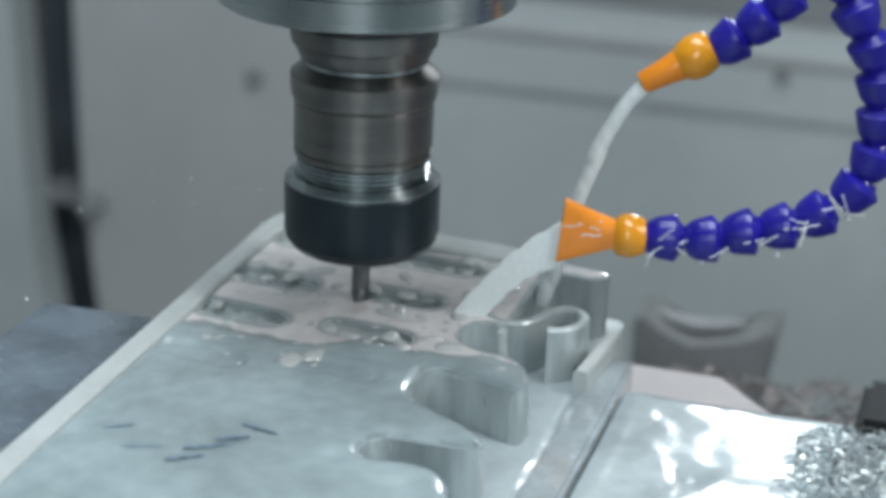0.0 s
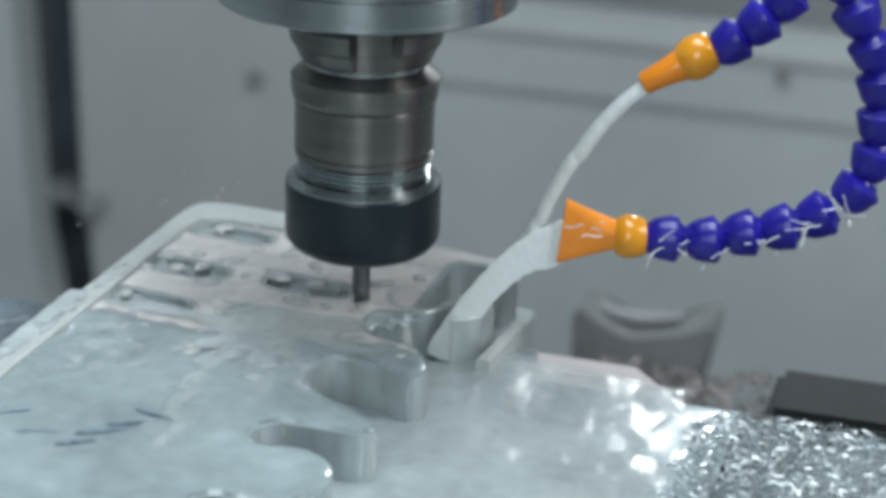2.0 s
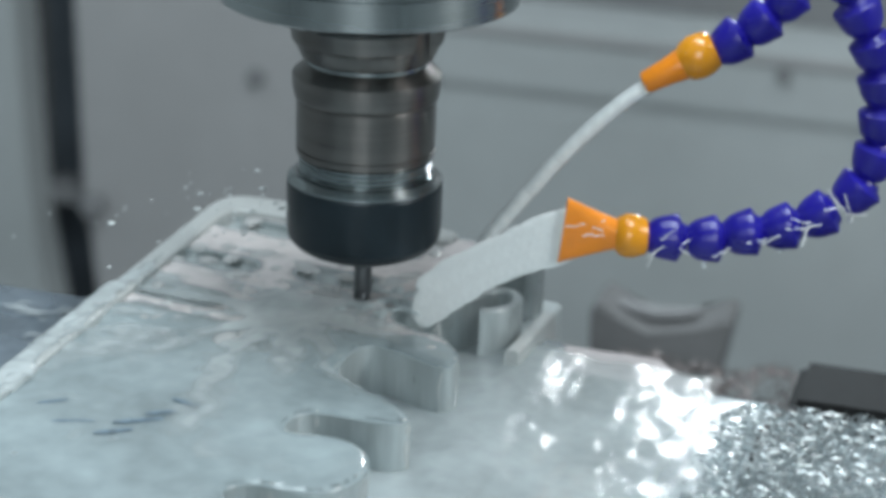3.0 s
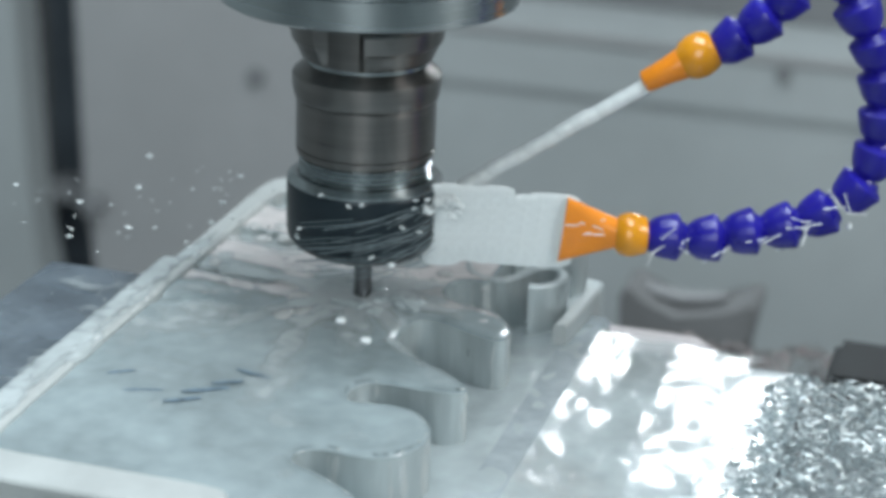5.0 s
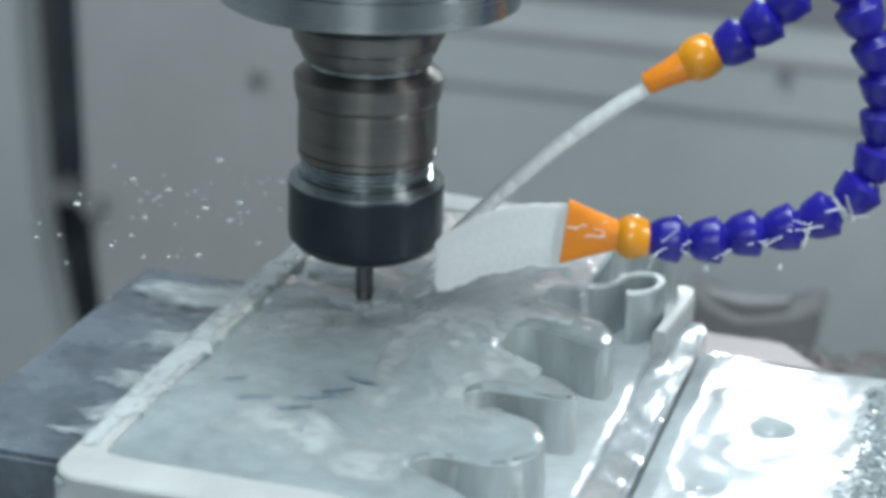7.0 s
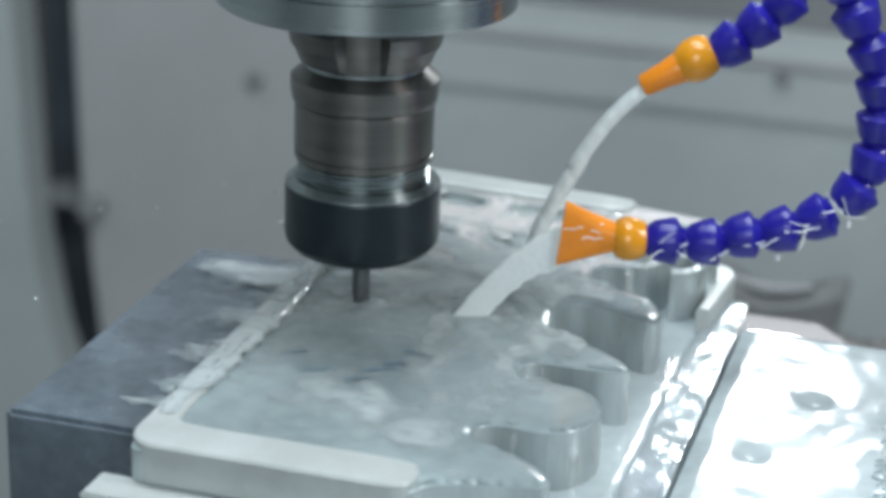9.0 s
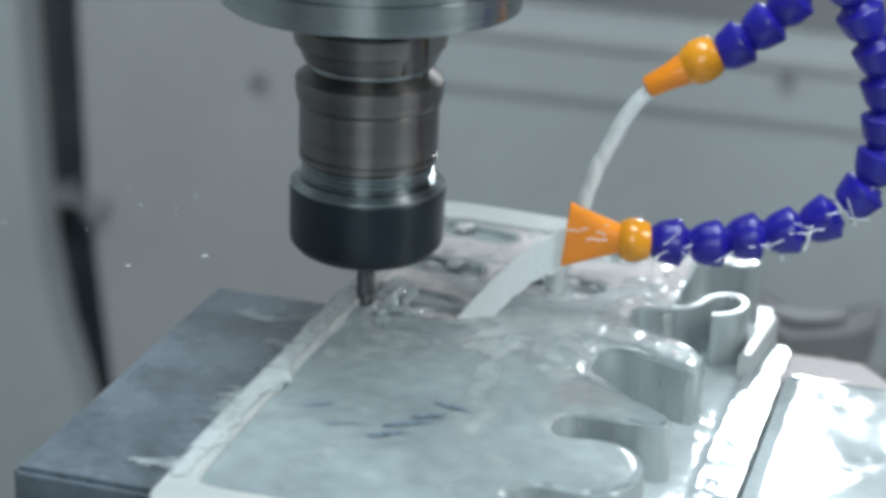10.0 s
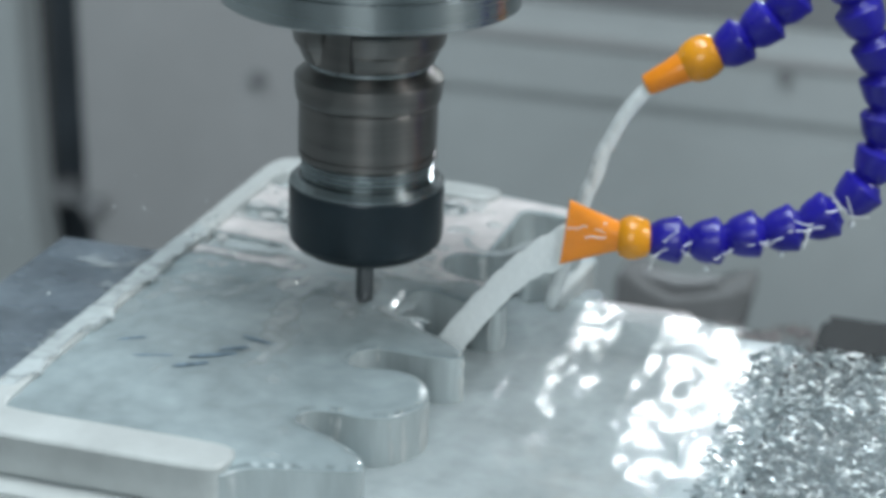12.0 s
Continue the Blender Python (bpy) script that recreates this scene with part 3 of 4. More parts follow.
# ---- the spindle head; lengths in mm, z from the plateau's level ----
def build_head():
    s = thing("spindle", "bright ground-steel spindle nose of the milling machine", "spindle")
    HEAD.append(s)
    part("nose_disc", revolve([(98.5, 0), (98.5, 44.5), (99.2, 45.6), (107.6, 45.6), (107.9, 44.8), (108.6, 44.8), (108.9, 45.6), (121, 45.6), (122, 44.5), (122, 0)], 96), CHROME, s)
    part("spindle_housing", revolve([(122.5, 0), (122.5, 60), (124, 62), (220, 62), (220, 0)], 72), CHROME, s)
    # dark filler added in the gap under the disc, coloured as its shade
    part("gap_filler", revolve([(92.6, 0), (92.6, 21.5), (98.4, 21.5), (98.4, 0)], 64), DARK_STEEL, s)
    h = thing("tool_holder", "steel collet chuck with a black clamping nut", "tool holder")
    HEAD.append(h)
    bm = revolve([(79.9, 0), (79.9, 19.4), (80.6, 20.3), (85.2, 22.3), (86.0, 23.2), (91.4, 24.2), (92.2, 23.6), (92.2, 0)], 72)
    for v in bm.verts:
        r, a = math.hypot(v.co.x, v.co.y), math.degrees(math.atan2(v.co.y, v.co.x))
        if r > 0.0195 and min(abs(a), 180 - abs(a)) < 17:
            v.co.x *= 0.0195 / r
            v.co.y *= 0.0195 / r
    SPINS.append(part("flange", bm, STEEL, h, "flange with two drive notches"))
    part("groove_ring", revolve([(78.5, 0), (78.5, 18.7), (79.8, 18.7), (79.8, 0)], 72), CHROME, h)
    part("collar", revolve([(67.6, 0), (67.6, 21.9), (68.4, 22.4), (71.3, 22.9), (75.1, 22.9), (75.6, 22.4), (78.4, 18.9), (78.4, 0)], 72), STEEL, h)
    shank = part("shank", revolve([(49.2, 0), (49.2, 20.8), (49.8, 21.5), (51.6, 21.5), (51.8, 21.1), (52.3, 21.1), (52.5, 21.6), (67.0, 21.6), (67.5, 21.2), (67.5, 0)], 72), STEEL, h)
    prof = [(38, 0)]
    for k in range(5):
        prof += [(41.6 + k * 1.5, 19.7), (42.2 + k * 1.5, 20.7), (42.6 + k * 1.5, 20.7)]
    part("thread", revolve(prof + [(49.1, 20.0), (49.1, 0)], 64), CHROME, shank)
    nut = part("clamping_nut", revolve([(17.6, 0), (17.6, 15.5), (18.4, 19.0), (20.2, 22.0), (22.6, 23.9), (24.6, 24.3), (40.0, 24.3), (40.9, 23.9), (40.9, 0)], 96), BLACK_OXIDE, h, "black oxide clamping nut")
    part("nut_ring", revolve([(41.0, 0), (41.0, 24.2), (41.5, 24.2), (43.4, 22.2), (43.3, 21.0), (42.0, 20.8), (42.0, 0)], 72), CHROME, nut, "bright chamfer of the nut")
    e = thing("end_mill", "slim carbide end mill", "milling cutter")
    HEAD.append(e)
    part("mill_shank", revolve([(4, 0), (4, 2.85), (20, 2.85), (20, 0)], 32), CARBIDE, e)
    # twisted flutes
    bm = bmesh.new()
    rings, seg = [], 24
    for k in range(25):
        z = -5 + 9.4 * k / 24
        tw = k * 0.16
        ring = []
        for i in range(seg):
            a = 2 * math.pi * i / seg
            r = 2.15 + 0.75 * abs(math.cos(1.5 * (a - tw)))
            ring.append(bm.verts.new((r * MM * math.cos(a), r * MM * math.sin(a), z * MM)))
        if rings:
            for i in range(seg):
                bm.faces.new((rings[-1][i], rings[-1][(i + 1) % seg], ring[(i + 1) % seg], ring[i]))
        rings.append(ring)
    bm.faces.new(rings[0][::-1]), bm.faces.new(rings[-1])
    SPINS.append(part("flutes", bm, CARBIDE, e))


def along(a, b):
    """The pose at a whose z axis points to b."""
    a, b = Vector(a) * MM, Vector(b) * MM
    return Matrix.Translation(a) @ (b - a).to_track_quat("Z", "Y").to_matrix().to_4x4()


SEGMENT = [(-6.0, 0), (-6.0, 4.2), (-5.0, 5.0), (-3.4, 6.1), (-1.4, 6.7), (0.8, 7.1), (2.6, 7.5), (3.3, 7.4), (3.9, 6.6), (4.6, 5.2), (5.9, 4.3), (5.9, 0)]


def build_hose(points, label):
    h = thing("coolant_hose", label, "coolant hose")
    HEAD.append(h)
    mesh = None
    for i in range(len(points) - 1):
        a, b = points[i], points[i + 1]
        before = Vector(points[max(i - 1, 0)])
        m = along(a, Vector(a) + (Vector(b) - before)) @ pose(0, 0, 0, 0, 0, 40 * i)
        if mesh is None:
            ob = part("segment", revolve(SEGMENT, 28), BLUE, h)
            mesh = ob.data
        else:
            ob = new("segment", mesh)
            ob.parent = h
        ob.matrix_basis = m
    return h


def build_hoses():
    y = -10
    mid = [(82.2, 28.6), (94.0, 28.3), (106.4, 28.2), (117.7, 30.7), (129.2, 33.0), (140.3, 37.3), (150.6, 45.4), (155.5, 56.0), (156.4, 67.7), (155.4, 79.2), (152.2, 90.2), (146.5, 100.8),
           (140.7, 111.3), (134, 121.5)]
    low = [(x, y, z) for x, z in mid[1:]]
    h = build_hose(low, "jointed blue plastic coolant hose with an orange flat nozzle")
    part("socket", revolve([(-7, 0), (-7, 4.6), (-5.5, 6.0), (-2.5, 6.9), (0.5, 6.9), (3.5, 6.3), (5.8, 5.6), (6.4, 4.6), (6.4, 0)], 32, along((83.4, y, 28.5), (95, y, 28.5)) @ Matrix.Diagonal((1, 1, 0.75, 1))), AMBER, h, "amber socket ring")
    # flat fan: round throat to a tall thin mouth
    bm = bmesh.new()
    prev = None
    for k in range(9):
        f = k / 8
        x = 80.5 - 18.6 * f
        zc = 28.9 + 0.7 * f
        hz = 4.2 + 6.4 * f ** 1.1
        hy = 4.4 - 2.6 * f
        lean = 1.0 * f
        ring = []
        for i in range(28):
            a = 2 * math.pi * i / 28
            ca, sa = math.cos(a), math.sin(a)
            pw = 1 - 0.55 * f
            z = zc + hz * math.copysign(abs(sa) ** pw, sa)
            ring.append(bm.verts.new(((x + lean * (z - zc) / 10) * MM, (y + hy * math.copysign(abs(ca) ** pw, ca)) * MM, z * MM)))
        if prev:
            for i in range(28):
                bm.faces.new((prev[i], prev[(i + 1) % 28], ring[(i + 1) % 28], ring[i]))
        else:
            bm.faces.new(ring)
        prev = ring
    bm.faces.new(prev[::-1])
    part("fan_nozzle", bm, ORANGE, h, "orange flat fan nozzle")
    y = 14
    up = [(112.4, y, 84.7), (120.6, y, 91.2), (128.0, y, 98.9), (134, y, 108), (138, y, 119)]
    h = build_hose(up, "jointed blue plastic coolant hose with an orange round nozzle")
    m = along((102.6, y, 80.0), (112.4, y, 85.6))
    part("socket", revolve([(-6, 0), (-6, 5.0), (-4, 6.4), (-1, 7.2), (2, 7.0), (4.6, 6.2), (5.6, 5.0), (5.6, 0)], 32, m), AMBER, h, "amber socket ring")
    part("round_nozzle", revolve([(-19, 0), (-19, 3.2), (-18.4, 3.6), (-11, 4.2), (-5.4, 5.2), (-4, 5.0), (-4, 0)], 32, m), ORANGE, h, "orange round nozzle")
    # curled slivers stuck to the wet hose
    rng = random.Random(4)
    bm = bmesh.new()
    for (cx, cy, cz, n) in ((93, -16.6, 29, 3), (95, -16.4, 29, 2), (138, -16.9, 36, 4), (149, -16.9, 43, 5), (119, -17, 29, 2), (104, -17, 27, 1), (66, -12.4, 33, 2), (71, -13.2, 30, 2)):
        for _ in range(n):
            p = Vector((cx + rng.uniform(-4, 4), cy, cz + rng.uniform(-2.5, 2.5)))
            d = Vector((rng.uniform(-1, 1), -0.08, rng.uniform(-0.6, 0.6))).normalized()
            pts = [(p + d * k * 1.3 + Vector((0, 0.10 * k, rng.uniform(-0.4, 0.4)))) * MM for k in range(6)]
            t = tube(pts, [0.00021] * 6, 5)
            me = bpy.data.meshes.new("t")
            t.to_mesh(me)
            t.free()
            bm.from_mesh(me)
            bpy.data.meshes.remove(me)
    HEAD.append(tagged(link("swarf_slivers", bm, SLIVER), "thin bright metal slivers stuck to the blue hose", "metal chips", kind="stuff"))


build_head()
build_hoses()

# ---- coolant jets: rigid drops in chains ----
# flow: how hard the pump pushes at each tenth of a second
FLOW = [(0, .10), (.1, .10), (.2, .85), (.3, 1), (.4, .45), (.5, .15), (.6, .5), (.7, 1), (.8, .9), (.9, .35), (1.0, .15), (1.1, .25), (1.2, .9), (1.3, 1), (1.4, .6),
        (1.5, .22), (1.6, .45), (1.7, 1), (1.8, .6), (1.9, .2), (2.0, .4), (2.1, .7), (2.2, .6), (2.3, .45), (2.4, .15), (2.5, .46), (2.6, 1), (2.7, 1), (2.9, .3), (3.1, .9), (3.3, .5),
        (3.5, .2), (3.7, 1), (3.9, .5), (4.1, .9), (4.3, .2), (4.4, .1), (4.5, .75), (4.6, 1), (4.7, .5), (4.8, .15), (4.9, .5), (5.0, 1), (5.1, .7), (5.2, .1), (5.3, .1), (5.4, .8),
        (5.5, 1), (5.6, .5), (5.7, .2), (5.8, .35), (5.9, .7), (6.0, 1), (6.1, .55), (6.2, .2), (6.3, .4), (6.4, .9), (6.5, 1), (6.6, .35), (6.7, .2), (6.8, .35), (6.9, .9), (7.0, .76),
        (7.1, .2), (7.2, .15), (7.4, .9), (7.6, .4), (7.8, .2), (8.0, 1), (8.2, .5), (8.4, .9), (8.6, .3), (8.8, .9), (8.9, 1), (9.0, .32), (9.1, .25), (9.2, .6), (9.3, 1), (9.4, .6), (9.5, .2),
        (9.6, .25), (9.7, .6), (9.8, 1), (9.9, .7), (10.0, .10), (10.1, .1), (10.2, .8), (10.3, .9), (10.4, .4), (10.5, .12), (10.6, .16), (10.7, .7), (10.8, 1), (10.9, .6), (11.0, .28), (11.1, .6),
        (11.2, 1), (11.3, .6), (11.4, .08), (11.5, .12), (11.6, .6), (11.7, 1), (11.8, .6), (11.9, .2), (12.0, .08)]


def droop(s):
    """The curvature of a falling jet, per mm, for a flow."""
    xs = [0, .1, .15, .2, .3, .4, .5, .6, .75, .9, 1]
    return float(np.interp(s, xs, [.085, .066, .050, .036, .030, .024, .018, .012, .0045, .0015, .0003]))


def drop_mesh(length, radius, seg=10, flat=1.0):
    n = 7
    pts = [Vector(((0.5 - k / (n - 1)) * length * MM, 0, 0)) for k in range(n)]
    rad = [radius * MM * (0.7, 0.93, 1.0, 1.0, 1.0, 0.93, 0.7)[k] for k in range(n)]
    return tube(pts, rad, seg)


def curve_at(start, slope, k, length, lead=0.0):
    """The point and heading at that length along a falling jet that starts leftwards."""
    x, z, run, step = 0.0, 0.0, 0.0, 0.8
    while run < length:
        g = -slope - 2 * k * x
        dx = step / math.sqrt(1 + g * g)
        x += dx
        z += g * dx
        run += step
    g = -slope - 2 * k * x
    return Vector(start) + Vector((-x, 0, z)), Vector((-1, 0, g)).normalized()


FORWARD = Vector((-1, 0, 0))


def turned(p, d):
    return Matrix.Translation(p * MM) @ FORWARD.rotation_difference(d).to_matrix().to_4x4()


JET_ROWS = []


def build_jets():
    j = thing("coolant_jet", "thin milky coolant jet from the round nozzle", "coolant jet")
    HEAD.append(j)
    mesh = None
    for i in range(16):
        if mesh is None:
            ob = part("jet_piece", drop_mesh(10.5, 2.6), THIN_JET, j)
            mesh = ob.data
        else:
            ob = new("jet_piece", mesh)
            ob.parent = j
        rows = []
        for t, s in FLOW:
            p, d = curve_at((88.6, 14, 70.4), 0.615, droop(s), 5.0 * i + 1)
            wob = (0.6 * math.sin(i * 1.1 + t * 23) + 0.45 * math.sin(i * 2.3 - t * 31)) * min(1, i / 6)
            rows.append((t, turned(p + Vector((wob, 0, wob)), d)))
        JET_ROWS.append((ob, rows))
    f = thing("coolant_fan", "broad milky coolant sheet from the flat nozzle", "coolant jet")
    HEAD.append(f)
    wide, thin = None, None
    strands, n = 9, 13
    rng = random.Random(12)
    for a in range(strands):
        jig = [rng.uniform(-1, 1) for _ in range(4)]
        h = -7.6 + 15.2 * a / (strands - 1) + 0.4 * jig[3]
        for i in range(n):
            fine = i > 7
            if (thin if fine else wide) is None:
                bm = drop_mesh(19.0 if fine else 12.0, 0.15 if fine else 3.8)
                if not fine:
                    bmesh.ops.scale(bm, vec=(1, 0.07, 1.15), verts=bm.verts)
                ob = part("streak" if fine else "sheet_piece", bm, STREAK if fine else JET, f)
                if fine:
                    thin = ob.data
                else:
                    wide = ob.data
            else:
                ob = new("streak" if fine else "sheet_piece", thin if fine else wide)
                ob.parent = f
            rows = []
            for t, s in FLOW:
                full = max(0.0, min(1.0, (s - 0.45) / 0.45))
                k = 1.2 * droop(s) + 0.010 * (1 - full) * (s > 0.4) + 0.006 * (1 - full)
                low = max(0.0, min(1.0, (0.55 - s) / 0.25))
                k = k * (1 - low) + 0.011 * low
                run = (5.0 + 3.6 * low) * i + 1
                p, d = curve_at((61.5 + 0.1 * h, -10, 29.3), -0.02 + 0.80 * low, k, run)
                near = math.exp(-run / 14)
                squeeze = full + (1 - full) * (0.10 + (0.42 - 0.18 * low) * near)
                p = p + Vector((0, 0.3 * jig[0] * (1 - near) + (1 - full) * 1.0 * jig[1] * (1 - near), h * squeeze - (1 - full) * (3.2 + 1.2 * low) * near))
                # ragged edges: the outermost strands flutter, and the top swells where the sheet piles up on the nut
                rim = abs(2 * a / (strands - 1) - 1) ** 3
                flutter = noise.noise((run * 0.09 + t * 7, a * 0.35, 3.1)) + 0.6 * noise.noise((run * 0.23, a * 0.8, t * 11))
                p.z += full * flutter * (0.5 + 2.2 * rim) * min(1, run / 9)
                if a >= strands - 2:
                    p.z += full * 3.2 * max(0.0, min(1.0, (run - 12) / 16)) * (0.6 + 0.4 * math.sin(t * 17))
                if full > 0.6 and p.x < 21.5:
                    # the sheet breaks into streaks round the front of the nut
                    over = 21.5 - p.x
                    ang = -27 - over * 4.2
                    rad = 24.4 if fine else 23.0
                    z = p.z - over * (0.20 + 0.06 * jig[2]) + 0.6 * jig[3]
                    p = Vector((rad * math.cos(radians(ang)), rad * math.sin(radians(ang)), z))
                    d = Vector((math.sin(radians(ang)), -math.cos(radians(ang)), -0.25)).normalized()
                elif fine:
                    p.z -= 30 * (1 - full)
                rows.append((t, turned(p, d)))
            JET_ROWS.append((ob, rows))


def build_foam():
    """Foam thrown up where the sheet strikes the nut's shoulder, gone again as the sheet falls."""
    f = thing("coolant_foam", "ragged white coolant foam breaking on the nut", "coolant foam")
    HEAD.append(f)
    rng = random.Random(77)
    meshes = []
    for i in range(25):
        if i < 5:
            bm = blob(40 + i * 2.7, 0.75, 0.6)
            bmesh.ops.scale(bm, vec=(1.3 * MM, 0.8 * MM, MM), verts=bm.verts)
            ob = part("foam_lump", bm, JET, f)
            meshes.append(ob.data)
        else:
            ob = new("foam_lump", meshes[i % 5])
            ob.parent = f
        big = i < 14
        r = rng.uniform(0.9, 1.9) if big else rng.uniform(0.3, 0.75)
        ob.scale = (r, r, r * rng.uniform(0.7, 1.2))
        if big:
            home = Vector((rng.uniform(17, 29), rng.uniform(-17, -12), 38.5 + rng.uniform(-2.2, 2.0)))
        else:
            ang = radians(rng.uniform(-150, -25))
            rad = rng.uniform(24.5, 28)
            home = Vector((rad * math.cos(ang), rad * math.sin(ang), rng.uniform(24, 44)))
        rest = Vector((rng.uniform(-8, 8), rng.uniform(-6, 6), 30))
        spin = rng.uniform(0, 6.28)
        rows = []
        for t, s in FLOW:
            w = max(0.0, min(1.0, (s - 0.72) / 0.2))
            p = rest.lerp(home + Vector((math.sin(t * 19 + spin), 0, math.sin(t * 27 + 2 * spin))) * 1.2, w)
            rows.append((t, pose(p.x * MM, p.y * MM, p.z * MM, 25 * math.sin(t * 5 + spin), 30 * math.sin(t * 4 + spin), 0)))
        JET_ROWS.append((ob, rows))


def flow_at(t):
    return float(np.interp(t, [a for a, _ in FLOW], [b for _, b in FLOW]))


def blob(seed, flat, bumps=0.45):
    """A ragged lump of thrown coolant, about 2 across before scaling."""
    bm = bmesh.new()
    bmesh.ops.create_icosphere(bm, subdivisions=3, radius=1)
    for v in bm.verts:
        c = v.co.copy()
        v.co = c * (1 + bumps * noise.noise(c * 1.6 + Vector((seed, 0, 0))) + 0.5 * bumps * noise.noise(c * 4 + Vector((0, seed, 0))))
        v.co.z *= flat
    return bm


def build_splash():
    """Coolant thrown off the nut: drops in the air and ragged sheets that slap over the block and drain again."""
    spray = thing("coolant_spray", "scattered coolant drops flying off the spinning nut", "coolant drops")
    rng = random.Random(31)
    meshes = []
    for i in range(4):
        bm = blob(i * 3.1, 0.8, 0.3)
        bmesh.ops.scale(bm, vec=(1.5, 0.9, 0.9), verts=bm.verts)
        bmesh.ops.scale(bm, vec=(MM, MM, MM), verts=bm.verts)
        ob = part("drop", bm, JET, spray)
        meshes.append(ob.data)
        drops = [ob] if i == 0 else drops + [ob]
    for i in range(64):
        ob = new("drop", meshes[i % 4])
        ob.parent = spray
        drops.append(ob)
    for ob in drops:
        r = rng.uniform(0.2, 0.5) if rng.random() < 0.85 else rng.uniform(0.6, 0.9)
        ob.scale = (r, r, r)
        reach, side, up = rng.uniform(30, 175), rng.uniform(-45, 60), rng.uniform(-6, 26)
        phase = rng.random()
        inside = Vector((rng.uniform(-12, 12), rng.uniform(-12, 12), rng.uniform(24, 38)))
        rows = []
        for t, s in FLOW:
            w = max(0.0, min(1.0, (s - 0.35) / 0.5))
            go = w * (0.55 + 0.45 * math.sin(phase * 6.28 + t * 9.7) ** 2)
            if phase > 0.86:
                go = 0.4 + 0.5 * math.sin(phase * 40 + t * 7.3) ** 2
            far = Vector((-reach * go, side * go, 30 + up * go - 24 * go * go))
            rows.append((t, Matrix.Translation((inside * (1 - go) + far * go if go < 0.2 else far) * MM)))
        JET_ROWS.append((ob, rows))
    for i in range(3):
        ob = new("drop", meshes[i % 4])
        ob.parent = spray
        r = rng.uniform(0.8, 1.5)
        ob.scale = (r * 0.8, r, r)
        x, y, ph = rng.uniform(-14, 24), rng.uniform(-70, -28), rng.random() * 6
        inside = Vector((rng.uniform(-8, 8), rng.uniform(-8, 8), 30))
        rows = []
        for t, s in FLOW:
            w = max(0.0, min(1.0, (s - 0.8) / 0.15))
            p = inside.lerp(Vector((x + 4 * math.sin(t * 3 + ph), y, 16 + 12 * math.sin(t * 11 + ph))), w)
            rows.append((t, Matrix.Translation(p * MM)))
        JET_ROWS.append((ob, rows))
    # drips that let go of the wet hose one after another
    for x, z0, ph, pace in ((106.4, 19.8, 0.1, 0.8), (129.2, 24.5, 0.55, 0.9), (150, 36, 0.3, 0.7)):
        ob = new("drop", meshes[1])
        ob.parent = spray
        ob.scale = (0.7, 1.0, 1.6)
        rows = []
        for t, s in FLOW:
            f = (t * pace + ph) % 1.0
            fall = 0 if f < 0.7 else 160 * (f - 0.7) ** 2
            rows.append((t, Matrix.Translation(Vector((x, -10, z0 + 1.5 - 3 * min(f, 0.7) - fall)) * MM)))
        JET_ROWS.append((ob, rows))
    crown = thing("coolant_splash", "ragged milky coolant thrown up round the cutter", "coolant splash")
    for i in range(16):
        bm = blob(60 + i * 1.9, 0.5, 0.7)
        bmesh.ops.scale(bm, vec=(rng.uniform(2.0, 5.5) * MM, rng.uniform(1.2, 2.6) * MM, rng.uniform(0.9, 2.2) * MM), verts=bm.verts)
        ob = part("splash_lump", bm, SPLASH, crown)
        ang = rng.uniform(0, 6.28)
        rad = rng.uniform(3, 20)
        x, y, ph = 6 + rad * math.cos(ang), -6 + 0.8 * rad * math.sin(ang), rng.random() * 6
        rows = []
        for t, s in FLOW:
            w = max(0.0, 1 - abs(washed(t) - 0.75) / 0.35)
            rows.append((t, pose((x + 2 * math.sin(t * 9 + ph)) * MM, y * MM, (-9 + (10.5 + 1.5 * math.sin(t * 13 + ph)) * w) * MM, 0, 14 * math.sin(t * 7 + ph), math.degrees(ang) + 20 * math.sin(t * 6 + ph))))
        JET_ROWS.append((ob, rows))


def washed(t):
    """How much coolant still runs over the block: the latest strong push, fading within half a second."""
    return max(flow_at(max(0.0, t - lag)) * (1 - lag / 0.75) for lag in (0.05, 0.12, 0.2, 0.3, 0.4))


def ragged(xs, ys, step, level, thick, mask):
    """A thin sheet of coolant, where mask is above nought, that thins out towards its torn edge."""
    verts, depth, index, faces = [], [], {}, []
    nx, ny = int((xs[1] - xs[0]) / step) + 1, int((ys[1] - ys[0]) / step) + 1
    for i in range(nx):
        for j in range(ny):
            x, y = xs[0] + i * step, ys[0] + j * step
            m = mask(x, y)
            if m > 0:
                index[i, j] = len(verts)
                depth.append(min(1.0, m / 0.45))
                verts.append((x * MM, y * MM, (level(x, y) + thick(x, y) * min(1.0, m / 0.22) ** 0.6) * MM))
    for (i, j) in index:
        q = [index.get(k) for k in ((i, j), (i + 1, j), (i + 1, j + 1), (i, j + 1))]
        if None not in q:
            faces.append(q)
    bm = bmesh.new()
    film = bm.verts.layers.float.new("film")
    v = [bm.verts.new(p) for p in verts]
    for p, f in zip(v, depth):
        p[film] = f
    for q in faces:
        bm.faces.new([v[k] for k in q])
    bmesh.ops.delete(bm, geom=[p for p in bm.verts if not p.link_faces], context="VERTS")
    return bm


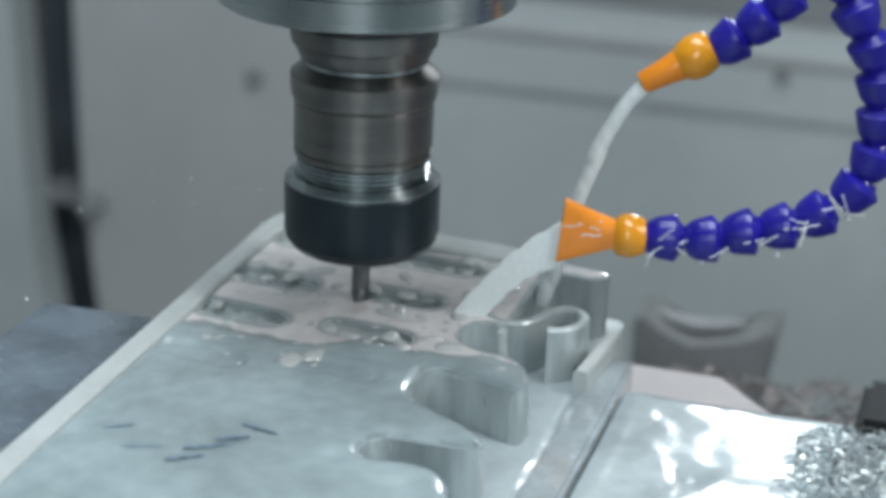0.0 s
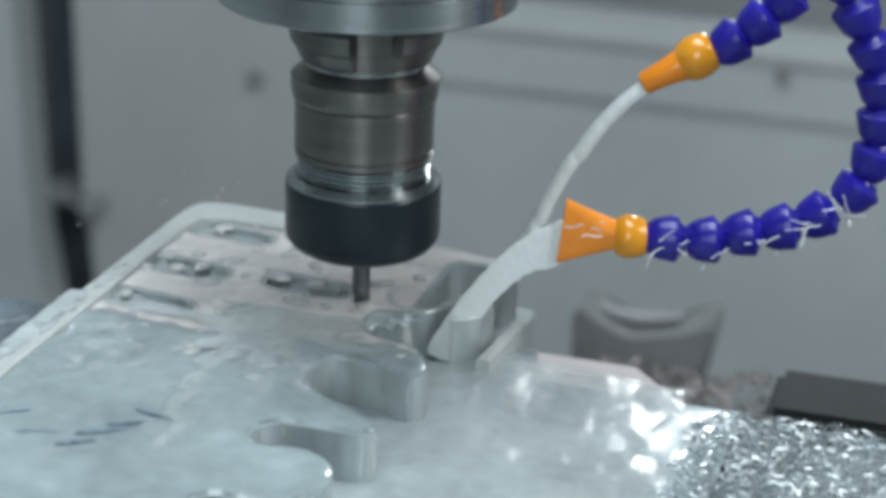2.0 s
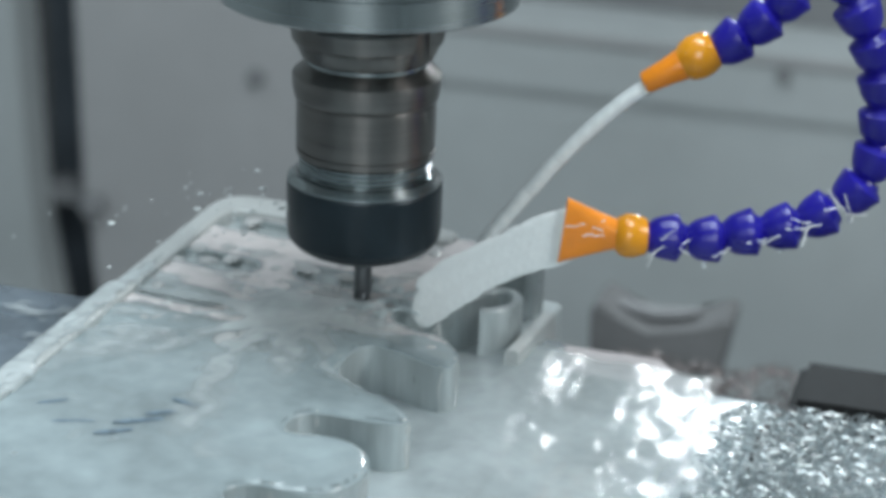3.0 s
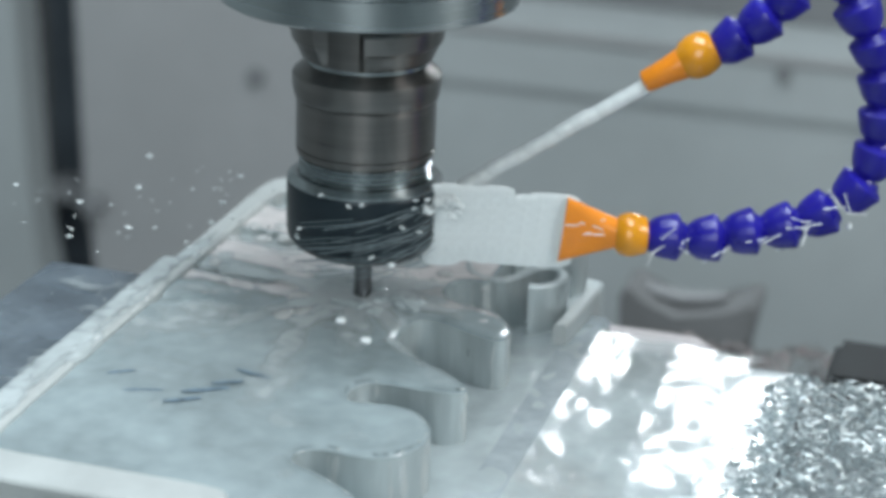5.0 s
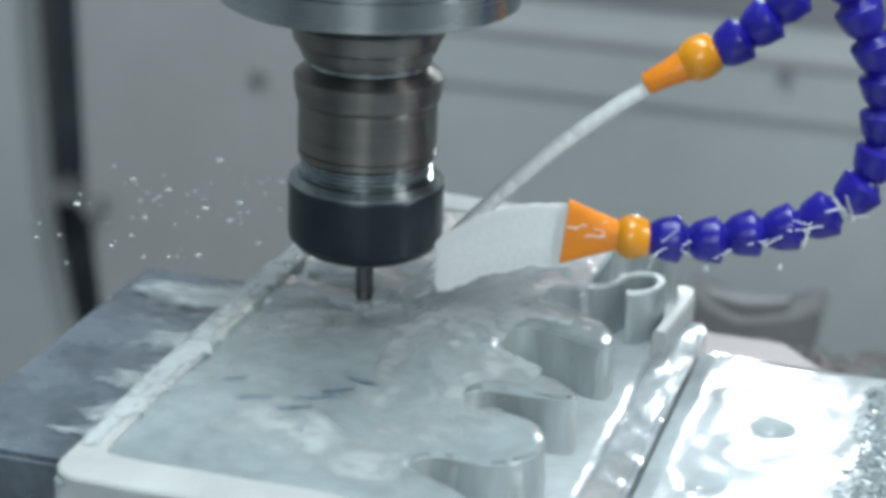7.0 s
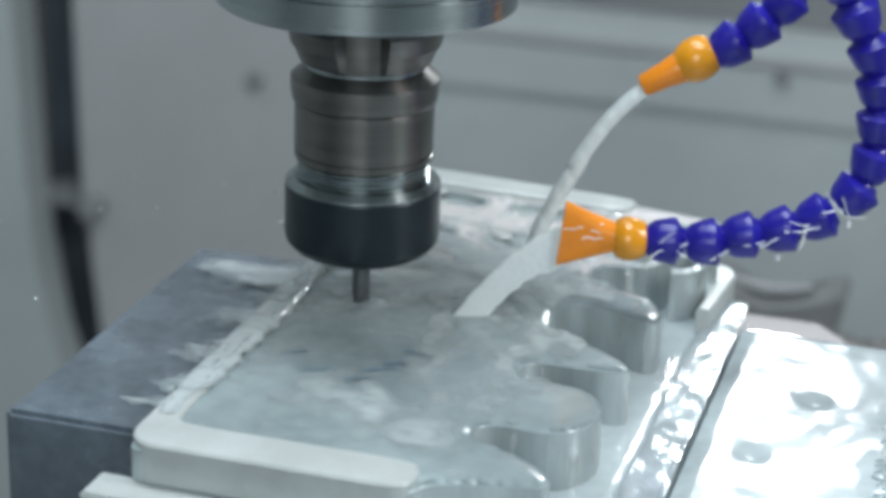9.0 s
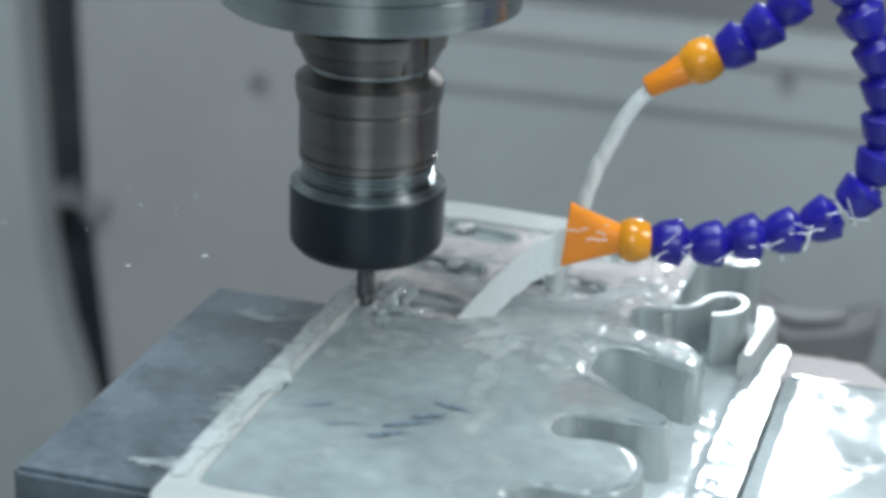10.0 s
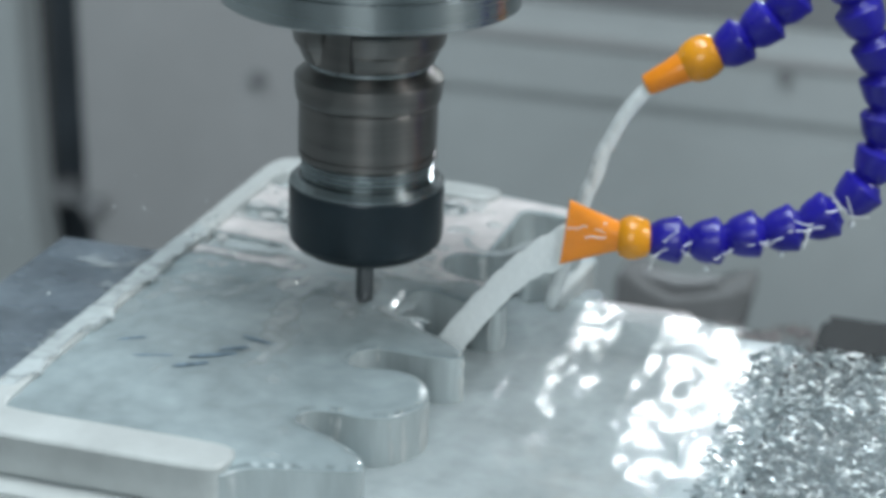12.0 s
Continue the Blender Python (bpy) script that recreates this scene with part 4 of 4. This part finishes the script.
def build_wash():
    """Milky coolant driven over the block, its border and the jaw by each push of the pump, sinking back as it drains."""
    w = thing("coolant_wash", "milky coolant washing over the block and spilling onto the jaw", "coolant")
    TABLE.append(w)
    poly = soften(NOTCHED, 1, 2.5)
    px, py = 66, 152

    def keyed(ob, start, span, depth, ph, slide):
        rows = []
        for t, s in FLOW:
            g = max(0.0, min(1.0, (washed(t) - start) / span))
            rows.append((t, pose(slide[0] * math.sin(t * 4.1 + ph) * MM, slide[1] * math.sin(t * 3.3 + ph) * MM, -depth * (1 - g) * MM)))
        JET_ROWS.append((ob, rows))

    def n3(x, y, z):
        return noise.noise((x, y, z))
    # streaks running away from the cutter over the top
    for seed, start, reach, top in ((5, 0.42, 150, 168), (29, 0.58, 170, 200)):
        def mask(x, y):
            if y > top or x < 9.8 or not in_poly(x, y, poly) or edge_distance(x, y, poly) < 1.2:
                return -1
            r, a = math.hypot(x - px, y - py), math.atan2(y - py, x - px)
            warp = 0.5 * n3(x * 0.03, y * 0.03, seed)
            return 0.3 * n3(x * 0.16, y * 0.16, seed + 5) + (0.9 * n3(a * 3.2 + warp, r * 0.020, seed) + 0.30 * n3(a * 8 + warp, r * 0.05, seed + 3)) * min(1.0, r / 30) + 0.08 + 0.7 * math.exp(-(r / 24) ** 2) - max(0, r - 0.5 * reach) / reach
        bm = ragged((10, 104), (4, 214), 1.0, lambda x, y: 0.75 + 0.3 * n3(x * 0.05, y * 0.05, seed), lambda x, y: 0.55 + 0.5 * n3(x * 0.11, y * 0.11, seed + 8) + 0.2 * n3(x * 0.4, y * 0.4, seed), mask)
        keyed(part("wash_sheet", bm, WASH, w), start, 0.2, 3.2, seed, (2.5, 2.5))

    # what runs over the border and down onto the jaw
    def drape(x, y):
        lump = 0.4 * n3(x * 0.06, y * 0.06, 4)
        if x > 1.5:
            return 2.3 + lump - max(0, x - 8.5) * 0.8
        if x > -5:
            return 2.3 - 9.6 * ((1.5 - x) / 6.5) ** 1.3 + lump
        return -7.3 + lump
    for seed, start, bias in ((41, 0.40, 0.28), (53, 0.58, 0.48)):
        def mask(x, y):
            out = max(0.0, 2 - x) / 48
            return bias + 0.75 * n3(x * 0.018, y * 0.045, seed) + 0.45 * n3(x * 0.05, y * 0.13, seed + 2) + 0.25 * n3(x * 0.17, y * 0.25, seed + 4) - 0.85 * out + 0.35 * (x > -3) - max(0, x - 6.5) / 4 - max(0, 34 - y) / 14 - max(0, y - 148) / 14 - max(0, -x - 42) / 3
        bm = ragged((-46, 13), (21, 162), 1.0, drape, lambda x, y: 0.9 + 0.6 * n3(x * 0.07, y * 0.12, seed + 6) + 0.3 * n3(x * 0.25, y * 0.4, seed + 7), mask)
        keyed(part("spill", bm, SPILL, w), start, 0.2, 14, seed, (2.0, 1.5))

    # the flood over the jaw strip while the fan falls beside the block
    def mask(x, y):
        return min(1.0, (x - 86) / 8, (194 - x) / 10 + 0.3 * n3(x * 0.1, y * 0.06, 5), (y + 20) / 10, (194 - y) / 10) * 0.5 + 0.15 * n3(x * 0.09, y * 0.09, 71)
    bm = ragged((86, 196), (-20, 196), 1.0, lambda x, y: -16.2 + 1.9 * math.exp(-((x - 132) / 13) ** 2) - 1.5 * max(0, (x - 165) / 30),
                lambda x, y: 0.5 + 0.6 * n3(x * 0.06, y * 0.05, 73) + 0.26 * n3(x * 0.15, y * 0.09, 75) + 0.08 * n3(x * 0.35, y * 0.20, 77), mask)
    flood = part("flood", bm, FLOOD, w)
    rows = []
    for t, x, y in TABLE_WAY:
        a = math.cos(radians(SKEW)) * (49.8 - x) + math.sin(radians(SKEW)) * (108 - y)
        g = max(0.0, min(1.0, (a - 64) / 7))
        rows.append((t, pose(0, 2 * math.sin(t * 3) * MM, -8 * (1 - g) * MM)))
    JET_ROWS.append((flood, rows))

    # the swell along the border
    def mask(x, y):
        return 0.55 - abs(x - 6 - 2.5 * n3(3, y * 0.03, 9)) / 7 + 0.5 * n3(x * 0.1, y * 0.06, 61) + 0.2 * n3(x * 0.3, y * 0.2, 63) - max(0, y - 175) / 40 - max(0, x - 11) / 4 - max(0, 2.2 - x) / 1.5 - max(0, 12 - y) / 6
    bm = ragged((1.0, 16), (6, 205), 0.8, lambda x, y: 2.3 - max(0, x - 8.5) * 0.8, lambda x, y: 0.8 + 0.8 * n3(x * 0.12, y * 0.08, 65) + 0.3 * n3(x * 0.4, y * 0.3, 66), mask)
    keyed(part("swell", bm, SPILL, w), 0.42, 0.2, 4.5, 2, (0.5, 3))


# the table's way: seconds, east and north in mm, from where it stands at 9.5 s
TABLE_WAY = [(0, -52.6, -51.9), (.5, -54.3, -41.4), (1, -67.8, -39.1), (1.5, -73.3, -29.2), (2, -82.9, -44.7), (2.5, -75.3, -50.4), (2.7, -74, -47), (4.3, -76, -6.1), (4.5, -63.4, -12.9),
             (5, -58.2, -16.6), (5.5, -58.5, -21.6), (6, -46, -27.5), (6.5, -33.6, -8.2), (7, -26.7, -17.5), (9, -9.3, 4.9), (9.5, 0, 0), (9.9, 2, 0), (10, -1, -31), (10.1, -1.7, -31.4),
             (10.6, -12.8, -31.9), (11, -24, -21.6), (11.2, -28, -22), (11.3, -54, -18), (11.4, -72.9, 3.8), (11.6, -70.2, 6.2), (12, -59.7, 10)]

build_jets()
build_foam()
build_splash()
build_wash()

# ---- what moves ----
# the head lifts for the quick moves: seconds, mm
LIFT = [(0, 0), (9.7, 0), (9.8, 0), (9.9, 13.3), (10, 0), (11, 0), (11.1, 10), (11.2, 11), (11.3, 0), (12, 0)]


def motions():
    table = [(t, Matrix.Translation(((-49.8 + x) * MM, (-108.0 + y) * MM, 0)) @ Matrix.Rotation(radians(SKEW), 4, "Z")) for t, x, y in TABLE_WAY]
    for ob in TABLE:
        walk(ob, table)
    head = [(t, pose(0, 0, z * MM)) for t, z in LIFT]
    for ob in HEAD:
        walk(ob, head)
    spin = [(k / 10, pose(0, 0, 0, 0, 0, 77 * k)) for k in range(121)]
    for ob in SPINS:
        walk(ob, spin)
    for ob, rows in JET_ROWS:
        walk(ob, rows)


motions()
